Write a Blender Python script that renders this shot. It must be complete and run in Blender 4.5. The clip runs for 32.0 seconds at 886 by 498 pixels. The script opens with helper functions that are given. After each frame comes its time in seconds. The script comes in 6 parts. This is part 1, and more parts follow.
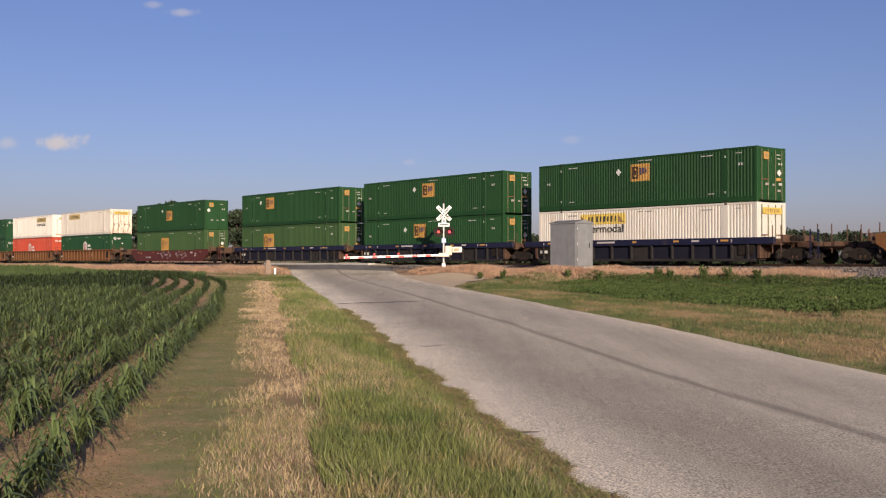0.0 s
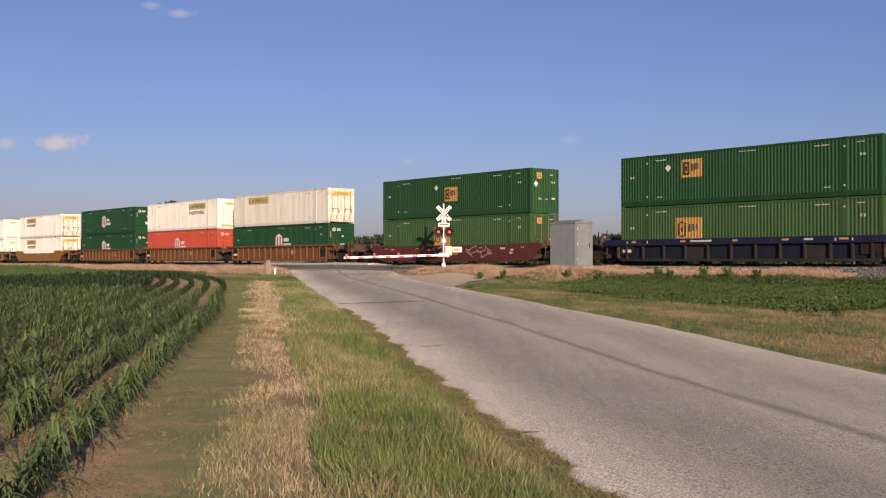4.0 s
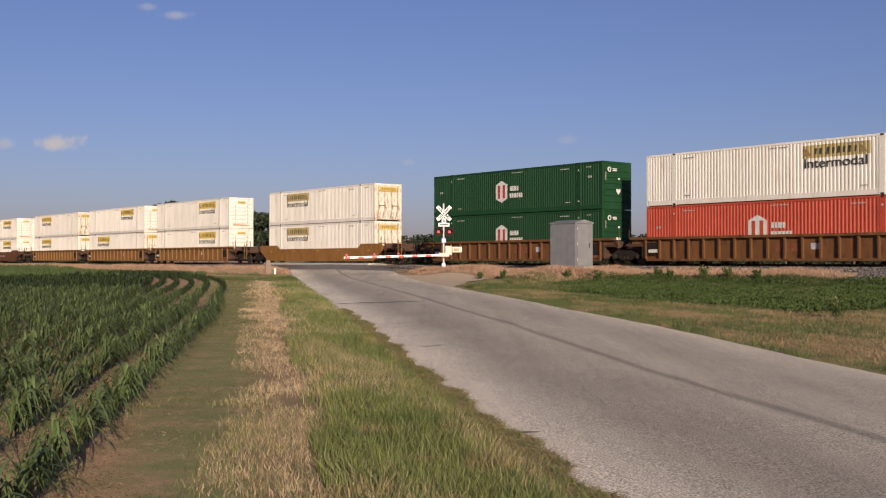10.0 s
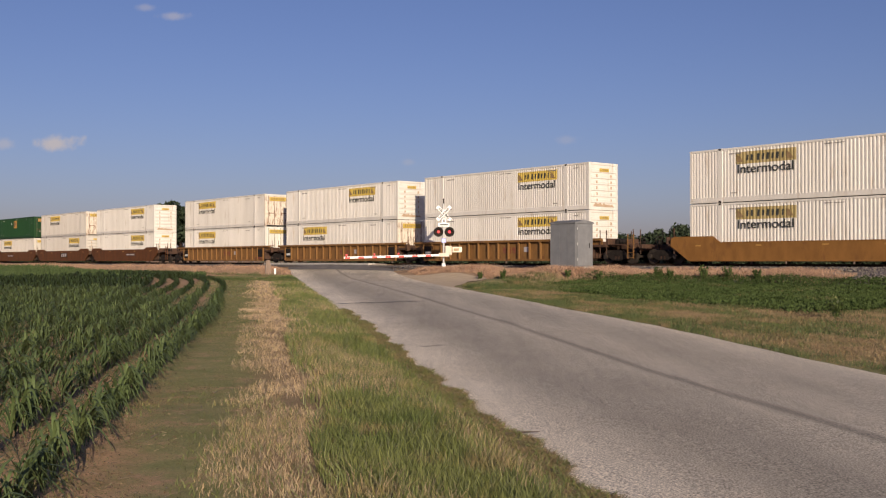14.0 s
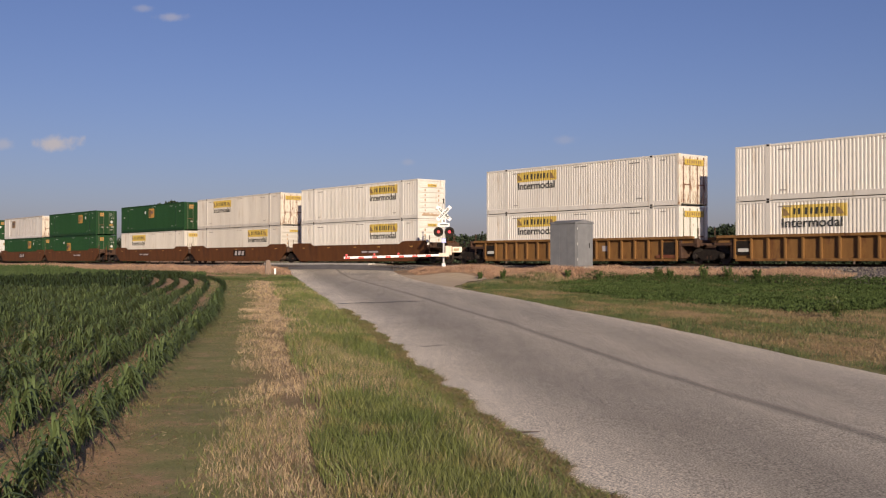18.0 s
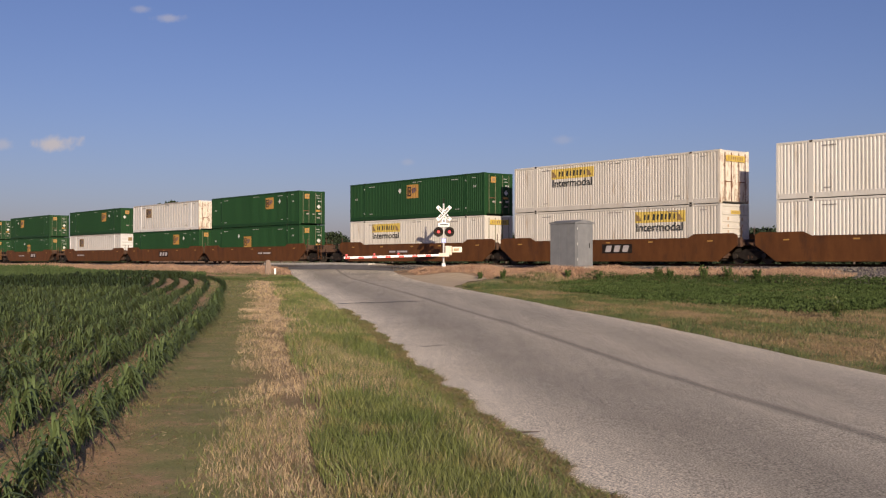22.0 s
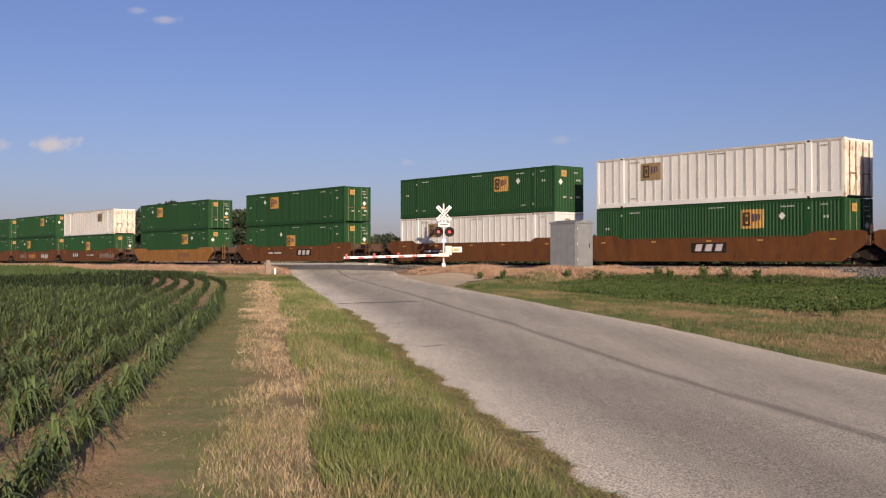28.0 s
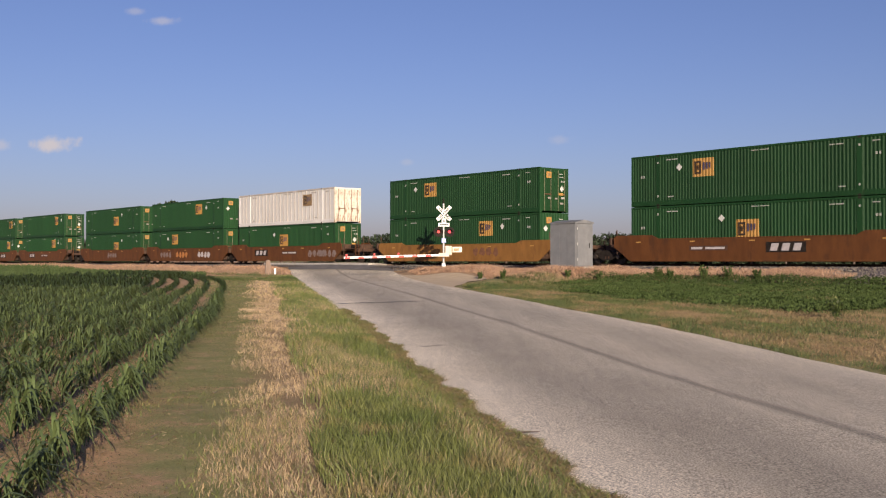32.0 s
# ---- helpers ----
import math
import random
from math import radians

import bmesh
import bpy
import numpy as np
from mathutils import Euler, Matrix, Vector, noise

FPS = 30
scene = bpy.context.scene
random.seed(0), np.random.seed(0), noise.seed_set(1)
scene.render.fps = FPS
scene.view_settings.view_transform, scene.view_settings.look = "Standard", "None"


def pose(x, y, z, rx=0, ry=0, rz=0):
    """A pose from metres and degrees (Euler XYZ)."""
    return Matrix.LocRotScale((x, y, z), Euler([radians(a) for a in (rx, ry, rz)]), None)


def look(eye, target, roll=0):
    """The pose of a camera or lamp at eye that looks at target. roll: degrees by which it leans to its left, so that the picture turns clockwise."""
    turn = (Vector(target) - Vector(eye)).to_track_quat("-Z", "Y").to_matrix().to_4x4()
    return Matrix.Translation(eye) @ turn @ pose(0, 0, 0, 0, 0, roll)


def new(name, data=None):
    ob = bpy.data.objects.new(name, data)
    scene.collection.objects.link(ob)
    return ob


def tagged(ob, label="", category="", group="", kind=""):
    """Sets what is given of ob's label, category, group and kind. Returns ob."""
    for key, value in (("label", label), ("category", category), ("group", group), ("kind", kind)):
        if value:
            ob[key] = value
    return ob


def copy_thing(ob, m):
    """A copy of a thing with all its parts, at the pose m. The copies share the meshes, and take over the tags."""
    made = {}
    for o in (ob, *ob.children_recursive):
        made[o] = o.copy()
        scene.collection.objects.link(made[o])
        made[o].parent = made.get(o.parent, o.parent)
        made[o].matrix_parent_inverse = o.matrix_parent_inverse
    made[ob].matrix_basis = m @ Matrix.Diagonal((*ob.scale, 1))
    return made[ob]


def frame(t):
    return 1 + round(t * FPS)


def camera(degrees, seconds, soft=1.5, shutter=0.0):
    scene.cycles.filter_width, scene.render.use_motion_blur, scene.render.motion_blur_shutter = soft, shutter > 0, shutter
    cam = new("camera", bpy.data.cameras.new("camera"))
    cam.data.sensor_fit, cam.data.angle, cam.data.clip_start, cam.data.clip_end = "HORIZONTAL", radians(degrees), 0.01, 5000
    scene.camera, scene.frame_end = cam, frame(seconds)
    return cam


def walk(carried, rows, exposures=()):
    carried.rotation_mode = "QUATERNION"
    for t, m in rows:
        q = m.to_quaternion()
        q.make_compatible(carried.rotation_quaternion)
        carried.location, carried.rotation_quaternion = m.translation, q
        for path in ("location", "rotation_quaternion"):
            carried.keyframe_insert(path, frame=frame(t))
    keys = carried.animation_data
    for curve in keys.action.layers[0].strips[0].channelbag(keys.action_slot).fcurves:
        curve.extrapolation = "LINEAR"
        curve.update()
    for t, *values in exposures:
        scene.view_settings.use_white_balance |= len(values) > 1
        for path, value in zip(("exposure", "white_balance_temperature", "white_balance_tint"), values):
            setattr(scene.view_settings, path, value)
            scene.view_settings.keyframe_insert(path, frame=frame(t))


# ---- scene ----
cam = camera(45.62, 32.0, soft=1.2, shutter=0.12)
EYE = 1.70
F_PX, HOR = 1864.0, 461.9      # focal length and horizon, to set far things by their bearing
EXPOSURES = [(t, e, 6500, 14) for t, e in ((0, 0.52), (3, 0.52), (6, 0.45), (9, 0.36), (12, 0.23), (19, 0.20), (23, 0.33), (27, 0.49), (32, 0.53))]
walk(cam, [(0, pose(0, 0, EYE, 90.642, 0, 0)), (32, pose(0, 0, EYE, 90.642, 0, 0))], exposures=EXPOSURES)

# ---- light: low evening sun behind the camera ----
SUN_DIR = Vector((0.2076, -0.939, 0.275)).normalized()
world = bpy.data.worlds.new("evening_sky")
scene.world = world
world.use_nodes = True
wn = world.node_tree.nodes
sky = wn.new("ShaderNodeTexSky")
sky.sky_type = "NISHITA"
sky.sun_disc = False
sky.sun_elevation = math.asin(SUN_DIR.z)
sky.sun_rotation = math.atan2(SUN_DIR.x, SUN_DIR.y)
sky.altitude = 200
sky.air_density, sky.dust_density, sky.ozone_density = 1.0, 1.2, 5.0
wn["Background"].inputs["Strength"].default_value = 0.062
sky_tint = wn.new("ShaderNodeMix")                  # colour gain on all sky light: more red, some more blue
sky_tint.data_type, sky_tint.blend_type = "RGBA", "MULTIPLY"
sky_tint.inputs[0].default_value = 1.0
sky_tint.inputs[7].default_value = (1.345, 1.01, 1.125, 1)
world.node_tree.links.new(sky.outputs["Color"], sky_tint.inputs[6])
world.node_tree.links.new(sky_tint.outputs[2], wn["Background"].inputs["Color"])
lamp = bpy.data.lights.new("sun", "SUN")
lamp.energy, lamp.angle, lamp.color = 4.65, radians(0.55), (1.0, 0.85, 0.645)
sun = new("sun", lamp)
sun.matrix_world = look(tuple(SUN_DIR * 100), (0, 0, 0))


# ---- materials ----
def pmat(name, c1, c2, scale=6.0, rough=0.6, metal=0.0, bump=0.2, bscale=60.0, fine=(0.9, 1.1), spots=None, spot_scale=1.2,
         spot_at=0.6, rand=0.0, island=0.0, stretch=(1, 1, 1), world_space=False, bdist=0.01, spec=0.5):
    """Two-tone noise paint with fine grain, optional stains (spots) and a little relief."""
    m = bpy.data.materials.new(name)
    m.use_nodes = True
    n, ln = m.node_tree.nodes, m.node_tree.links
    b = n["Principled BSDF"]
    co = n.new("ShaderNodeNewGeometry").outputs["Position"] if world_space else n.new("ShaderNodeTexCoord").outputs["Object"]
    mp = n.new("ShaderNodeMapping")
    mp.inputs["Scale"].default_value = stretch
    ln.new(co, mp.inputs["Vector"])
    v = mp.outputs["Vector"]

    def noise_tex(s, detail=4.0, r=0.6):
        t = n.new("ShaderNodeTexNoise")
        t.inputs["Scale"].default_value, t.inputs["Detail"].default_value, t.inputs["Roughness"].default_value = s, detail, r
        ln.new(v, t.inputs["Vector"])
        return t.outputs["Fac"]

    def ramp(src, a, z, ca, cz):
        r = n.new("ShaderNodeValToRGB")
        r.color_ramp.elements[0].position, r.color_ramp.elements[1].position = a, z
        r.color_ramp.elements[0].color, r.color_ramp.elements[1].color = (*ca, 1), (*cz, 1)
        ln.new(src, r.inputs["Fac"])
        return r.outputs["Color"]

    def mix(kind, fac, a, c):
        x = n.new("ShaderNodeMix")
        x.data_type, x.blend_type = "RGBA", kind
        for sock, val in ((x.inputs[0], fac), (x.inputs[6], a), (x.inputs[7], c)):
            if isinstance(val, (int, float)):
                sock.default_value = val
            elif isinstance(val, tuple):
                sock.default_value = (*val, 1)
            else:
                ln.new(val, sock)
        return x.outputs[2]

    col = ramp(noise_tex(scale), 0.32, 0.68, c1, c2)
    col = mix("MULTIPLY", 1.0, col, ramp(noise_tex(bscale, 3.0), 0.3, 0.7, (fine[0],) * 3, (fine[1],) * 3))
    if spots:
        col = mix("MIX", ramp(noise_tex(spot_scale, 6.0, 0.7), spot_at, spot_at + 0.12, (0, 0, 0), (1, 1, 1)), col, spots)
    if rand:
        o = n.new("ShaderNodeObjectInfo")
        col = mix("MULTIPLY", 1.0, col, ramp(o.outputs["Random"], 0.0, 1.0, (1 - rand,) * 3, (1 + rand,) * 3))
    if island:
        g = n.new("ShaderNodeNewGeometry")
        col = mix("MULTIPLY", 1.0, col, ramp(g.outputs["Random Per Island"], 0.0, 1.0, (1 - island, 1 - island, 1 - island * 0.7), (1 + island, 1 + island * 0.9, 1 + island * 0.5)))
    ln.new(col, b.inputs["Base Color"])
    b.inputs["Roughness"].default_value, b.inputs["Metallic"].default_value = rough, metal
    b.inputs["Specular IOR Level"].default_value = spec
    if bump:
        bp = n.new("ShaderNodeBump")
        bp.inputs["Strength"].default_value, bp.inputs["Distance"].default_value = bump, bdist
        ln.new(noise_tex(bscale, 5.0), bp.inputs["Height"])
        ln.new(bp.outputs["Normal"], b.inputs["Normal"])
    return m


def glow(name, color, strength):
    m = bpy.data.materials.new(name)
    m.use_nodes = True
    b = m.node_tree.nodes["Principled BSDF"]
    b.inputs["Base Color"].default_value = (*color, 1)
    b.inputs["Emission Color"].default_value = (*color, 1)
    b.inputs["Emission Strength"].default_value = strength
    b.inputs["Roughness"].default_value = 0.25
    return m


GREEN = pmat("green_container_paint", (0.0075, 0.040, 0.0105), (0.0105, 0.051, 0.014), 0.5, 0.6, bump=0.05, rand=0.14, spots=(0.017, 0.042, 0.014), spot_at=0.6, stretch=(1.5, 1.5, 0.25), spec=0.3)
GREEN_FADED = pmat("faded_green_container_paint", (0.024, 0.058, 0.018), (0.034, 0.074, 0.024), 0.5, 0.7, bump=0.05, rand=0.1, spots=(0.022, 0.07, 0.03), spot_at=0.62, stretch=(0.8, 1.5, 0.4), spec=0.3)
GREEN_DK = pmat("deep_green_container_paint", (0.006, 0.038, 0.0125), (0.008, 0.048, 0.016), 0.5, 0.6, bump=0.05, rand=0.1, spec=0.3, spots=(0.012, 0.04, 0.015), spot_at=0.62, stretch=(1.5, 1.5, 0.25))
WHITE = pmat("white_container_paint", (0.61, 0.585, 0.525), (0.71, 0.685, 0.625), 0.5, 0.5, bump=0.05, rand=0.06, spots=(0.50, 0.44, 0.36), spot_at=0.58, stretch=(1.6, 1.6, 0.22))
WHITE_DULL = pmat("greyed_white_container_paint", (0.51, 0.48, 0.425), (0.59, 0.56, 0.50), 0.5, 0.5, bump=0.05, rand=0.04, spots=(0.42, 0.35, 0.27), spot_at=0.58, stretch=(1.6, 1.6, 0.22))
WHITE_RUST = pmat("rust_streaked_white_paint", (0.64, 0.575, 0.47), (0.73, 0.67, 0.57), 0.8, 0.6, bump=0.1, spots=(0.22, 0.125, 0.065), spot_scale=2.6, spot_at=0.50, stretch=(1, 3.2, 0.55))
GREY_WHITE = pmat("off_white_panel_paint", (0.54, 0.54, 0.525), (0.64, 0.635, 0.61), 0.5, 0.5, bump=0.05, spots=(0.5, 0.42, 0.34), spot_at=0.66)
POST_GREY = pmat("grey_wall_post", (0.36, 0.33, 0.30), (0.48, 0.44, 0.40), 2, 0.6, bump=0.0)
RED = pmat("red_container_paint", (0.36, 0.050, 0.024), (0.43, 0.065, 0.032), 0.6, 0.5, bump=0.05)
RUST_STAIN = pmat("rust_stain", (0.36, 0.25, 0.16), (0.50, 0.38, 0.26), 6, 0.8, bump=0.0)
RUST = pmat("rusty_steel", (0.10, 0.04, 0.02), (0.20, 0.09, 0.05), 5, 0.8, bump=0.3)
CAR_BLUE = pmat("dark_blue_car_paint", (0.0075, 0.009, 0.030), (0.012, 0.014, 0.040), 1.2, 0.6, bump=0.1, spots=(0.035, 0.026, 0.024), spot_at=0.6, stretch=(1.2, 1, 0.4), spec=0.3)
CAR_WEB = pmat("grimy_dark_web_steel", (0.0075, 0.0085, 0.019), (0.014, 0.014, 0.024), 1.5, 0.75, bump=0.2, spec=0.2, spots=(0.035, 0.022, 0.016), spot_scale=1.5, spot_at=0.56, stretch=(1.2, 1, 0.35))
CAR_MAROON = pmat("maroon_car_paint", (0.068, 0.016, 0.014), (0.092, 0.024, 0.020), 1.2, 0.62, bump=0.1, spots=(0.10, 0.045, 0.035), spot_scale=1.4, spot_at=0.58, stretch=(1.2, 1, 0.5), spec=0.3)
CAR_ORANGE = pmat("weathered_orange_car_paint", (0.105, 0.046, 0.017), (0.165, 0.074, 0.028), 1.6, 0.68, bump=0.12, spots=(0.075, 0.030, 0.016), spot_scale=1.3, spot_at=0.53, stretch=(1.3, 1, 0.4), spec=0.3)
CAR_TAN = pmat("sun_bleached_orange_car_paint", (0.19, 0.088, 0.022), (0.255, 0.122, 0.032), 1.6, 0.68, bump=0.12, spots=(0.155, 0.07, 0.022), spot_scale=1.2, spot_at=0.55, stretch=(1.3, 1, 0.5), spec=0.3)
CAR_YELLOW = pmat("weathered_ochre_car_paint", (0.165, 0.082, 0.026), (0.235, 0.124, 0.042), 1.6, 0.68, bump=0.12, spots=(0.11, 0.048, 0.022), spot_scale=1.3, spot_at=0.54, stretch=(1.3, 1, 0.4), spec=0.3)
CAR_BROWN = pmat("rust_brown_car_paint", (0.082, 0.030, 0.0085), (0.124, 0.047, 0.013), 1.5, 0.68, bump=0.12, spots=(0.064, 0.026, 0.011), spot_scale=1.2, spot_at=0.54, stretch=(1.3, 1, 0.4), spec=0.3)
GRIME = pmat("grimy_brown_steel", (0.040, 0.020, 0.012), (0.085, 0.042, 0.022), 3, 0.75, bump=0.3)
YELLOW = pmat("yellow_decal", (0.47, 0.335, 0.055), (0.56, 0.41, 0.09), 2, 0.5, bump=0.0, spots=(0.38, 0.29, 0.10), spot_scale=2.5, spot_at=0.6)
DARK = pmat("grimy_black_steel", (0.012, 0.010, 0.009), (0.028, 0.022, 0.018), 5, 0.8, bump=0.3, spec=0.15)
WHEEL = pmat("worn_wheel_steel", (0.028, 0.022, 0.018), (0.06, 0.048, 0.036), 6, 0.6, 0.3, bump=0.2)
FADED = pmat("faded_brown_decal", (0.20, 0.13, 0.06), (0.28, 0.19, 0.09), 3, 0.6, bump=0.0)
YELLOW_DULL = pmat("faded_ochre_decal", (0.30, 0.235, 0.085), (0.37, 0.29, 0.12), 2, 0.55, bump=0.0, spots=(0.40, 0.33, 0.19), spot_scale=2.5, spot_at=0.58)
GOLD = pmat("gold_yellow_decal", (0.31, 0.165, 0.035), (0.38, 0.21, 0.050), 2, 0.55, bump=0.0, spots=(0.33, 0.17, 0.035), spot_scale=3, spot_at=0.56)
DECAL_INDIGO = pmat("faded_indigo_decal", (0.035, 0.032, 0.070), (0.065, 0.058, 0.115), 4, 0.55, bump=0.0)
DECAL_DARK = pmat("dark_brown_decal", (0.025, 0.016, 0.010), (0.045, 0.028, 0.016), 4, 0.55, bump=0.0)
ROD_TAN = pmat("worn_pale_lock_rod", (0.085, 0.10, 0.050), (0.17, 0.17, 0.095), 5, 0.55, bump=0.1)
SPRAY_ORANGE = pmat("faded_orange_spray_paint", (0.34, 0.13, 0.03), (0.46, 0.2, 0.06), 5, 0.65, bump=0.0, spots=(0.12, 0.05, 0.02), spot_scale=4, spot_at=0.55)
SPRAY_GREY = pmat("grey_spray_paint", (0.15, 0.11, 0.10), (0.24, 0.19, 0.18), 3, 0.7, bump=0.0, spots=(0.10, 0.045, 0.02), spot_scale=3, spot_at=0.52)
DECAL_BLACK = pmat("black_decal", (0.03, 0.035, 0.03), (0.05, 0.05, 0.045), 4, 0.5, bump=0.0)
INK_GREY = pmat("grey_stencil_ink", (0.22, 0.20, 0.18), (0.30, 0.28, 0.25), 4, 0.6, bump=0.0)
DECAL_WHITE = pmat("white_decal", (0.50, 0.50, 0.47), (0.62, 0.62, 0.58), 4, 0.5, bump=0.0)
MARK_WHITE = pmat("worn_white_stencil", (0.30, 0.31, 0.28), (0.42, 0.43, 0.39), 6, 0.6, bump=0.0)
RED_FADED = pmat("faded_red_stencil", (0.15, 0.040, 0.020), (0.20, 0.060, 0.030), 5, 0.65, bump=0.0, spots=(0.17, 0.085, 0.03), spot_scale=4, spot_at=0.5)
DECAL_RED = pmat("red_decal", (0.30, 0.03, 0.03), (0.38, 0.04, 0.04), 4, 0.5, bump=0.0)
GRAFFITI = pmat("faded_white_spray_paint", (0.36, 0.33, 0.33), (0.5, 0.46, 0.46), 6, 0.6, bump=0.0)
SIGN_WHITE = pmat("white_reflective_sheeting", (0.80, 0.80, 0.78), (0.86, 0.86, 0.84), 3, 0.45, bump=0.0)
GATE_CREAM = pmat("cream_gate_machine_paint", (0.58, 0.51, 0.40), (0.66, 0.59, 0.48), 3, 0.55, bump=0.05, spots=(0.45, 0.37, 0.27), spot_at=0.62)
SIGN_BLUE = pmat("blue_sign", (0.22, 0.26, 0.62), (0.28, 0.32, 0.7), 3, 0.4, bump=0.0)
ALUMINIUM = pmat("dull_aluminium", (0.155, 0.162, 0.172), (0.195, 0.202, 0.21), 2, 0.75, 0.0, bump=0.08, spec=0.3, spots=(0.165, 0.165, 0.17), spot_at=0.6)
GALV = pmat("galvanised_steel", (0.46, 0.46, 0.46), (0.58, 0.58, 0.57), 4, 0.45, 0.4, bump=0.1)
ARM_RED = pmat("red_gate_stripe", (0.62, 0.03, 0.02), (0.7, 0.04, 0.03), 4, 0.4, bump=0.0)
LENS_RED = glow("lit_red_lens", (0.55, 0.008, 0.028), 0.42)
END_GOLD = pmat("dull_gold_decal", (0.36, 0.19, 0.04), (0.44, 0.25, 0.07), 5, 0.6, bump=0.0)
LENS_DIM = glow("dim_red_lens", (0.4, 0.02, 0.02), 0.22)
ASPHALT = pmat("worn_chip_seal_road", (0.415, 0.364, 0.284), (0.483, 0.429, 0.341), 0.35, 0.9, bump=0.5, bscale=55, fine=(0.22, 1.78), world_space=True)
TAR_FAINT = pmat("faint_road_stain", (0.30, 0.265, 0.21), (0.37, 0.325, 0.26), 1.5, 0.9, bump=0.4, bscale=60, fine=(0.6, 1.3), world_space=True)
TAR = pmat("dark_tyre_worn_asphalt", (0.10, 0.095, 0.095), (0.16, 0.15, 0.145), 1.5, 0.85, bump=0.4, bscale=80, fine=(0.8, 1.2), world_space=True)
GRAVEL = pmat("pale_gravel", (0.45, 0.345, 0.225), (0.55, 0.435, 0.30), 1.5, 0.95, bump=0.3, bscale=50, fine=(0.75, 1.2), world_space=True, bdist=0.015)
CONCRETE = pmat("weathered_concrete", (0.34, 0.32, 0.29), (0.44, 0.42, 0.38), 2, 0.9, bump=0.4, bscale=60)
CLOD = pmat("soil_clod", (0.10, 0.068, 0.042), (0.17, 0.112, 0.068), 4, 0.95, bump=0.3, island=0.4, world_space=True)
STONE = pmat("ballast_stone", (0.075, 0.067, 0.062), (0.19, 0.172, 0.162), 3, 0.9, bump=0.2, island=0.8, world_space=True)
TIE = pmat("creosoted_timber", (0.05, 0.04, 0.032), (0.10, 0.08, 0.065), 6, 0.9, bump=0.4, stretch=(1, 0.1, 1))
WOOD_POST = pmat("weathered_wood_post", (0.17, 0.125, 0.095), (0.25, 0.19, 0.15), 6, 0.9, bump=0.5, stretch=(1, 1, 0.15))
CORN = pmat("corn_leaf", (0.063, 0.095, 0.032), (0.099, 0.135, 0.050), 1.2, 0.65, bump=0.0, island=0.28, world_space=True, spec=0.3)
CORN_FAR = pmat("young_corn_leaf", (0.046, 0.074, 0.024), (0.064, 0.096, 0.032), 0.3, 0.65, bump=0.0, island=0.2, world_space=True, spec=0.25)
GRASS = pmat("green_grass_blade", (0.078, 0.108, 0.026), (0.145, 0.165, 0.050), 0.8, 0.6, bump=0.0, island=0.55, world_space=True, spots=(0.25, 0.185, 0.090), spot_scale=0.9, spot_at=0.545)
GRASS_DRY = pmat("straw_grass_blade", (0.27, 0.20, 0.122), (0.41, 0.32, 0.208), 1.3, 0.7, bump=0.0, island=0.55, world_space=True, spots=(0.14, 0.14, 0.045), spot_scale=1.6, spot_at=0.55)
GRASS_MOWN = pmat("mown_grass_blade", (0.082, 0.094, 0.034), (0.125, 0.124, 0.054), 1.0, 0.7, bump=0.0, island=0.25, world_space=True, spots=(0.18, 0.135, 0.075), spot_scale=1.4, spot_at=0.60)
REED = pmat("dead_brush_stalk", (0.285, 0.175, 0.115), (0.42, 0.28, 0.19), 1.0, 0.8, bump=0.0, island=0.4, world_space=True, spots=(0.24, 0.18, 0.08), spot_scale=0.6, spot_at=0.62)
GRASS_ROUGH = pmat("rough_verge_grass_blade", (0.042, 0.072, 0.016), (0.088, 0.108, 0.031), 0.6, 0.65, bump=0.0, island=0.4, world_space=True, spots=(0.21, 0.145, 0.07), spot_scale=0.7, spot_at=0.52)
DRY_ROUGH = pmat("dead_verge_grass_blade", (0.165, 0.118, 0.062), (0.26, 0.19, 0.108), 0.9, 0.75, bump=0.0, island=0.45, world_space=True, spots=(0.12, 0.115, 0.04), spot_scale=1.0, spot_at=0.56)
RAIL_DARK = pmat("dull_brown_rail_steel", (0.022, 0.014, 0.010), (0.045, 0.028, 0.019), 5, 0.7, bump=0.2, spec=0.2)
CHARCOAL = pmat("charcoal_panel_paint", (0.018, 0.016, 0.016), (0.030, 0.027, 0.026), 2, 0.7, bump=0.1, spec=0.25, spots=(0.04, 0.034, 0.03), spot_scale=2, spot_at=0.6)
BEAN = pmat("broad_green_leaf", (0.041, 0.066, 0.018), (0.061, 0.090, 0.028), 0.5, 0.8, bump=0.0, spec=0.15, island=0.22, world_space=True)
TREE_LEAF = pmat("tree_leaf", (0.030, 0.046, 0.026), (0.046, 0.064, 0.036), 0.4, 0.7, bump=0.0, spec=0.2, island=0.3, world_space=True)
BARK = pmat("tree_bark", (0.06, 0.045, 0.035), (0.12, 0.09, 0.07), 6, 0.9, bump=0.5)


# ---- mesh helpers ----
def part(name, bm, material, parent, label="", at=None):
    """Links a bmesh (or a finished mesh) as one mesh object under a thing or part."""
    if isinstance(bm, bpy.types.Mesh):
        me = bm
    else:
        me = bpy.data.meshes.new(name)
        bm.to_mesh(me)
        bm.free()
        me.materials.append(material)
    ob = new(name, me)
    ob.parent = parent
    if at is not None:
        ob.matrix_basis = at
    if label:
        ob["label"] = label
    return ob


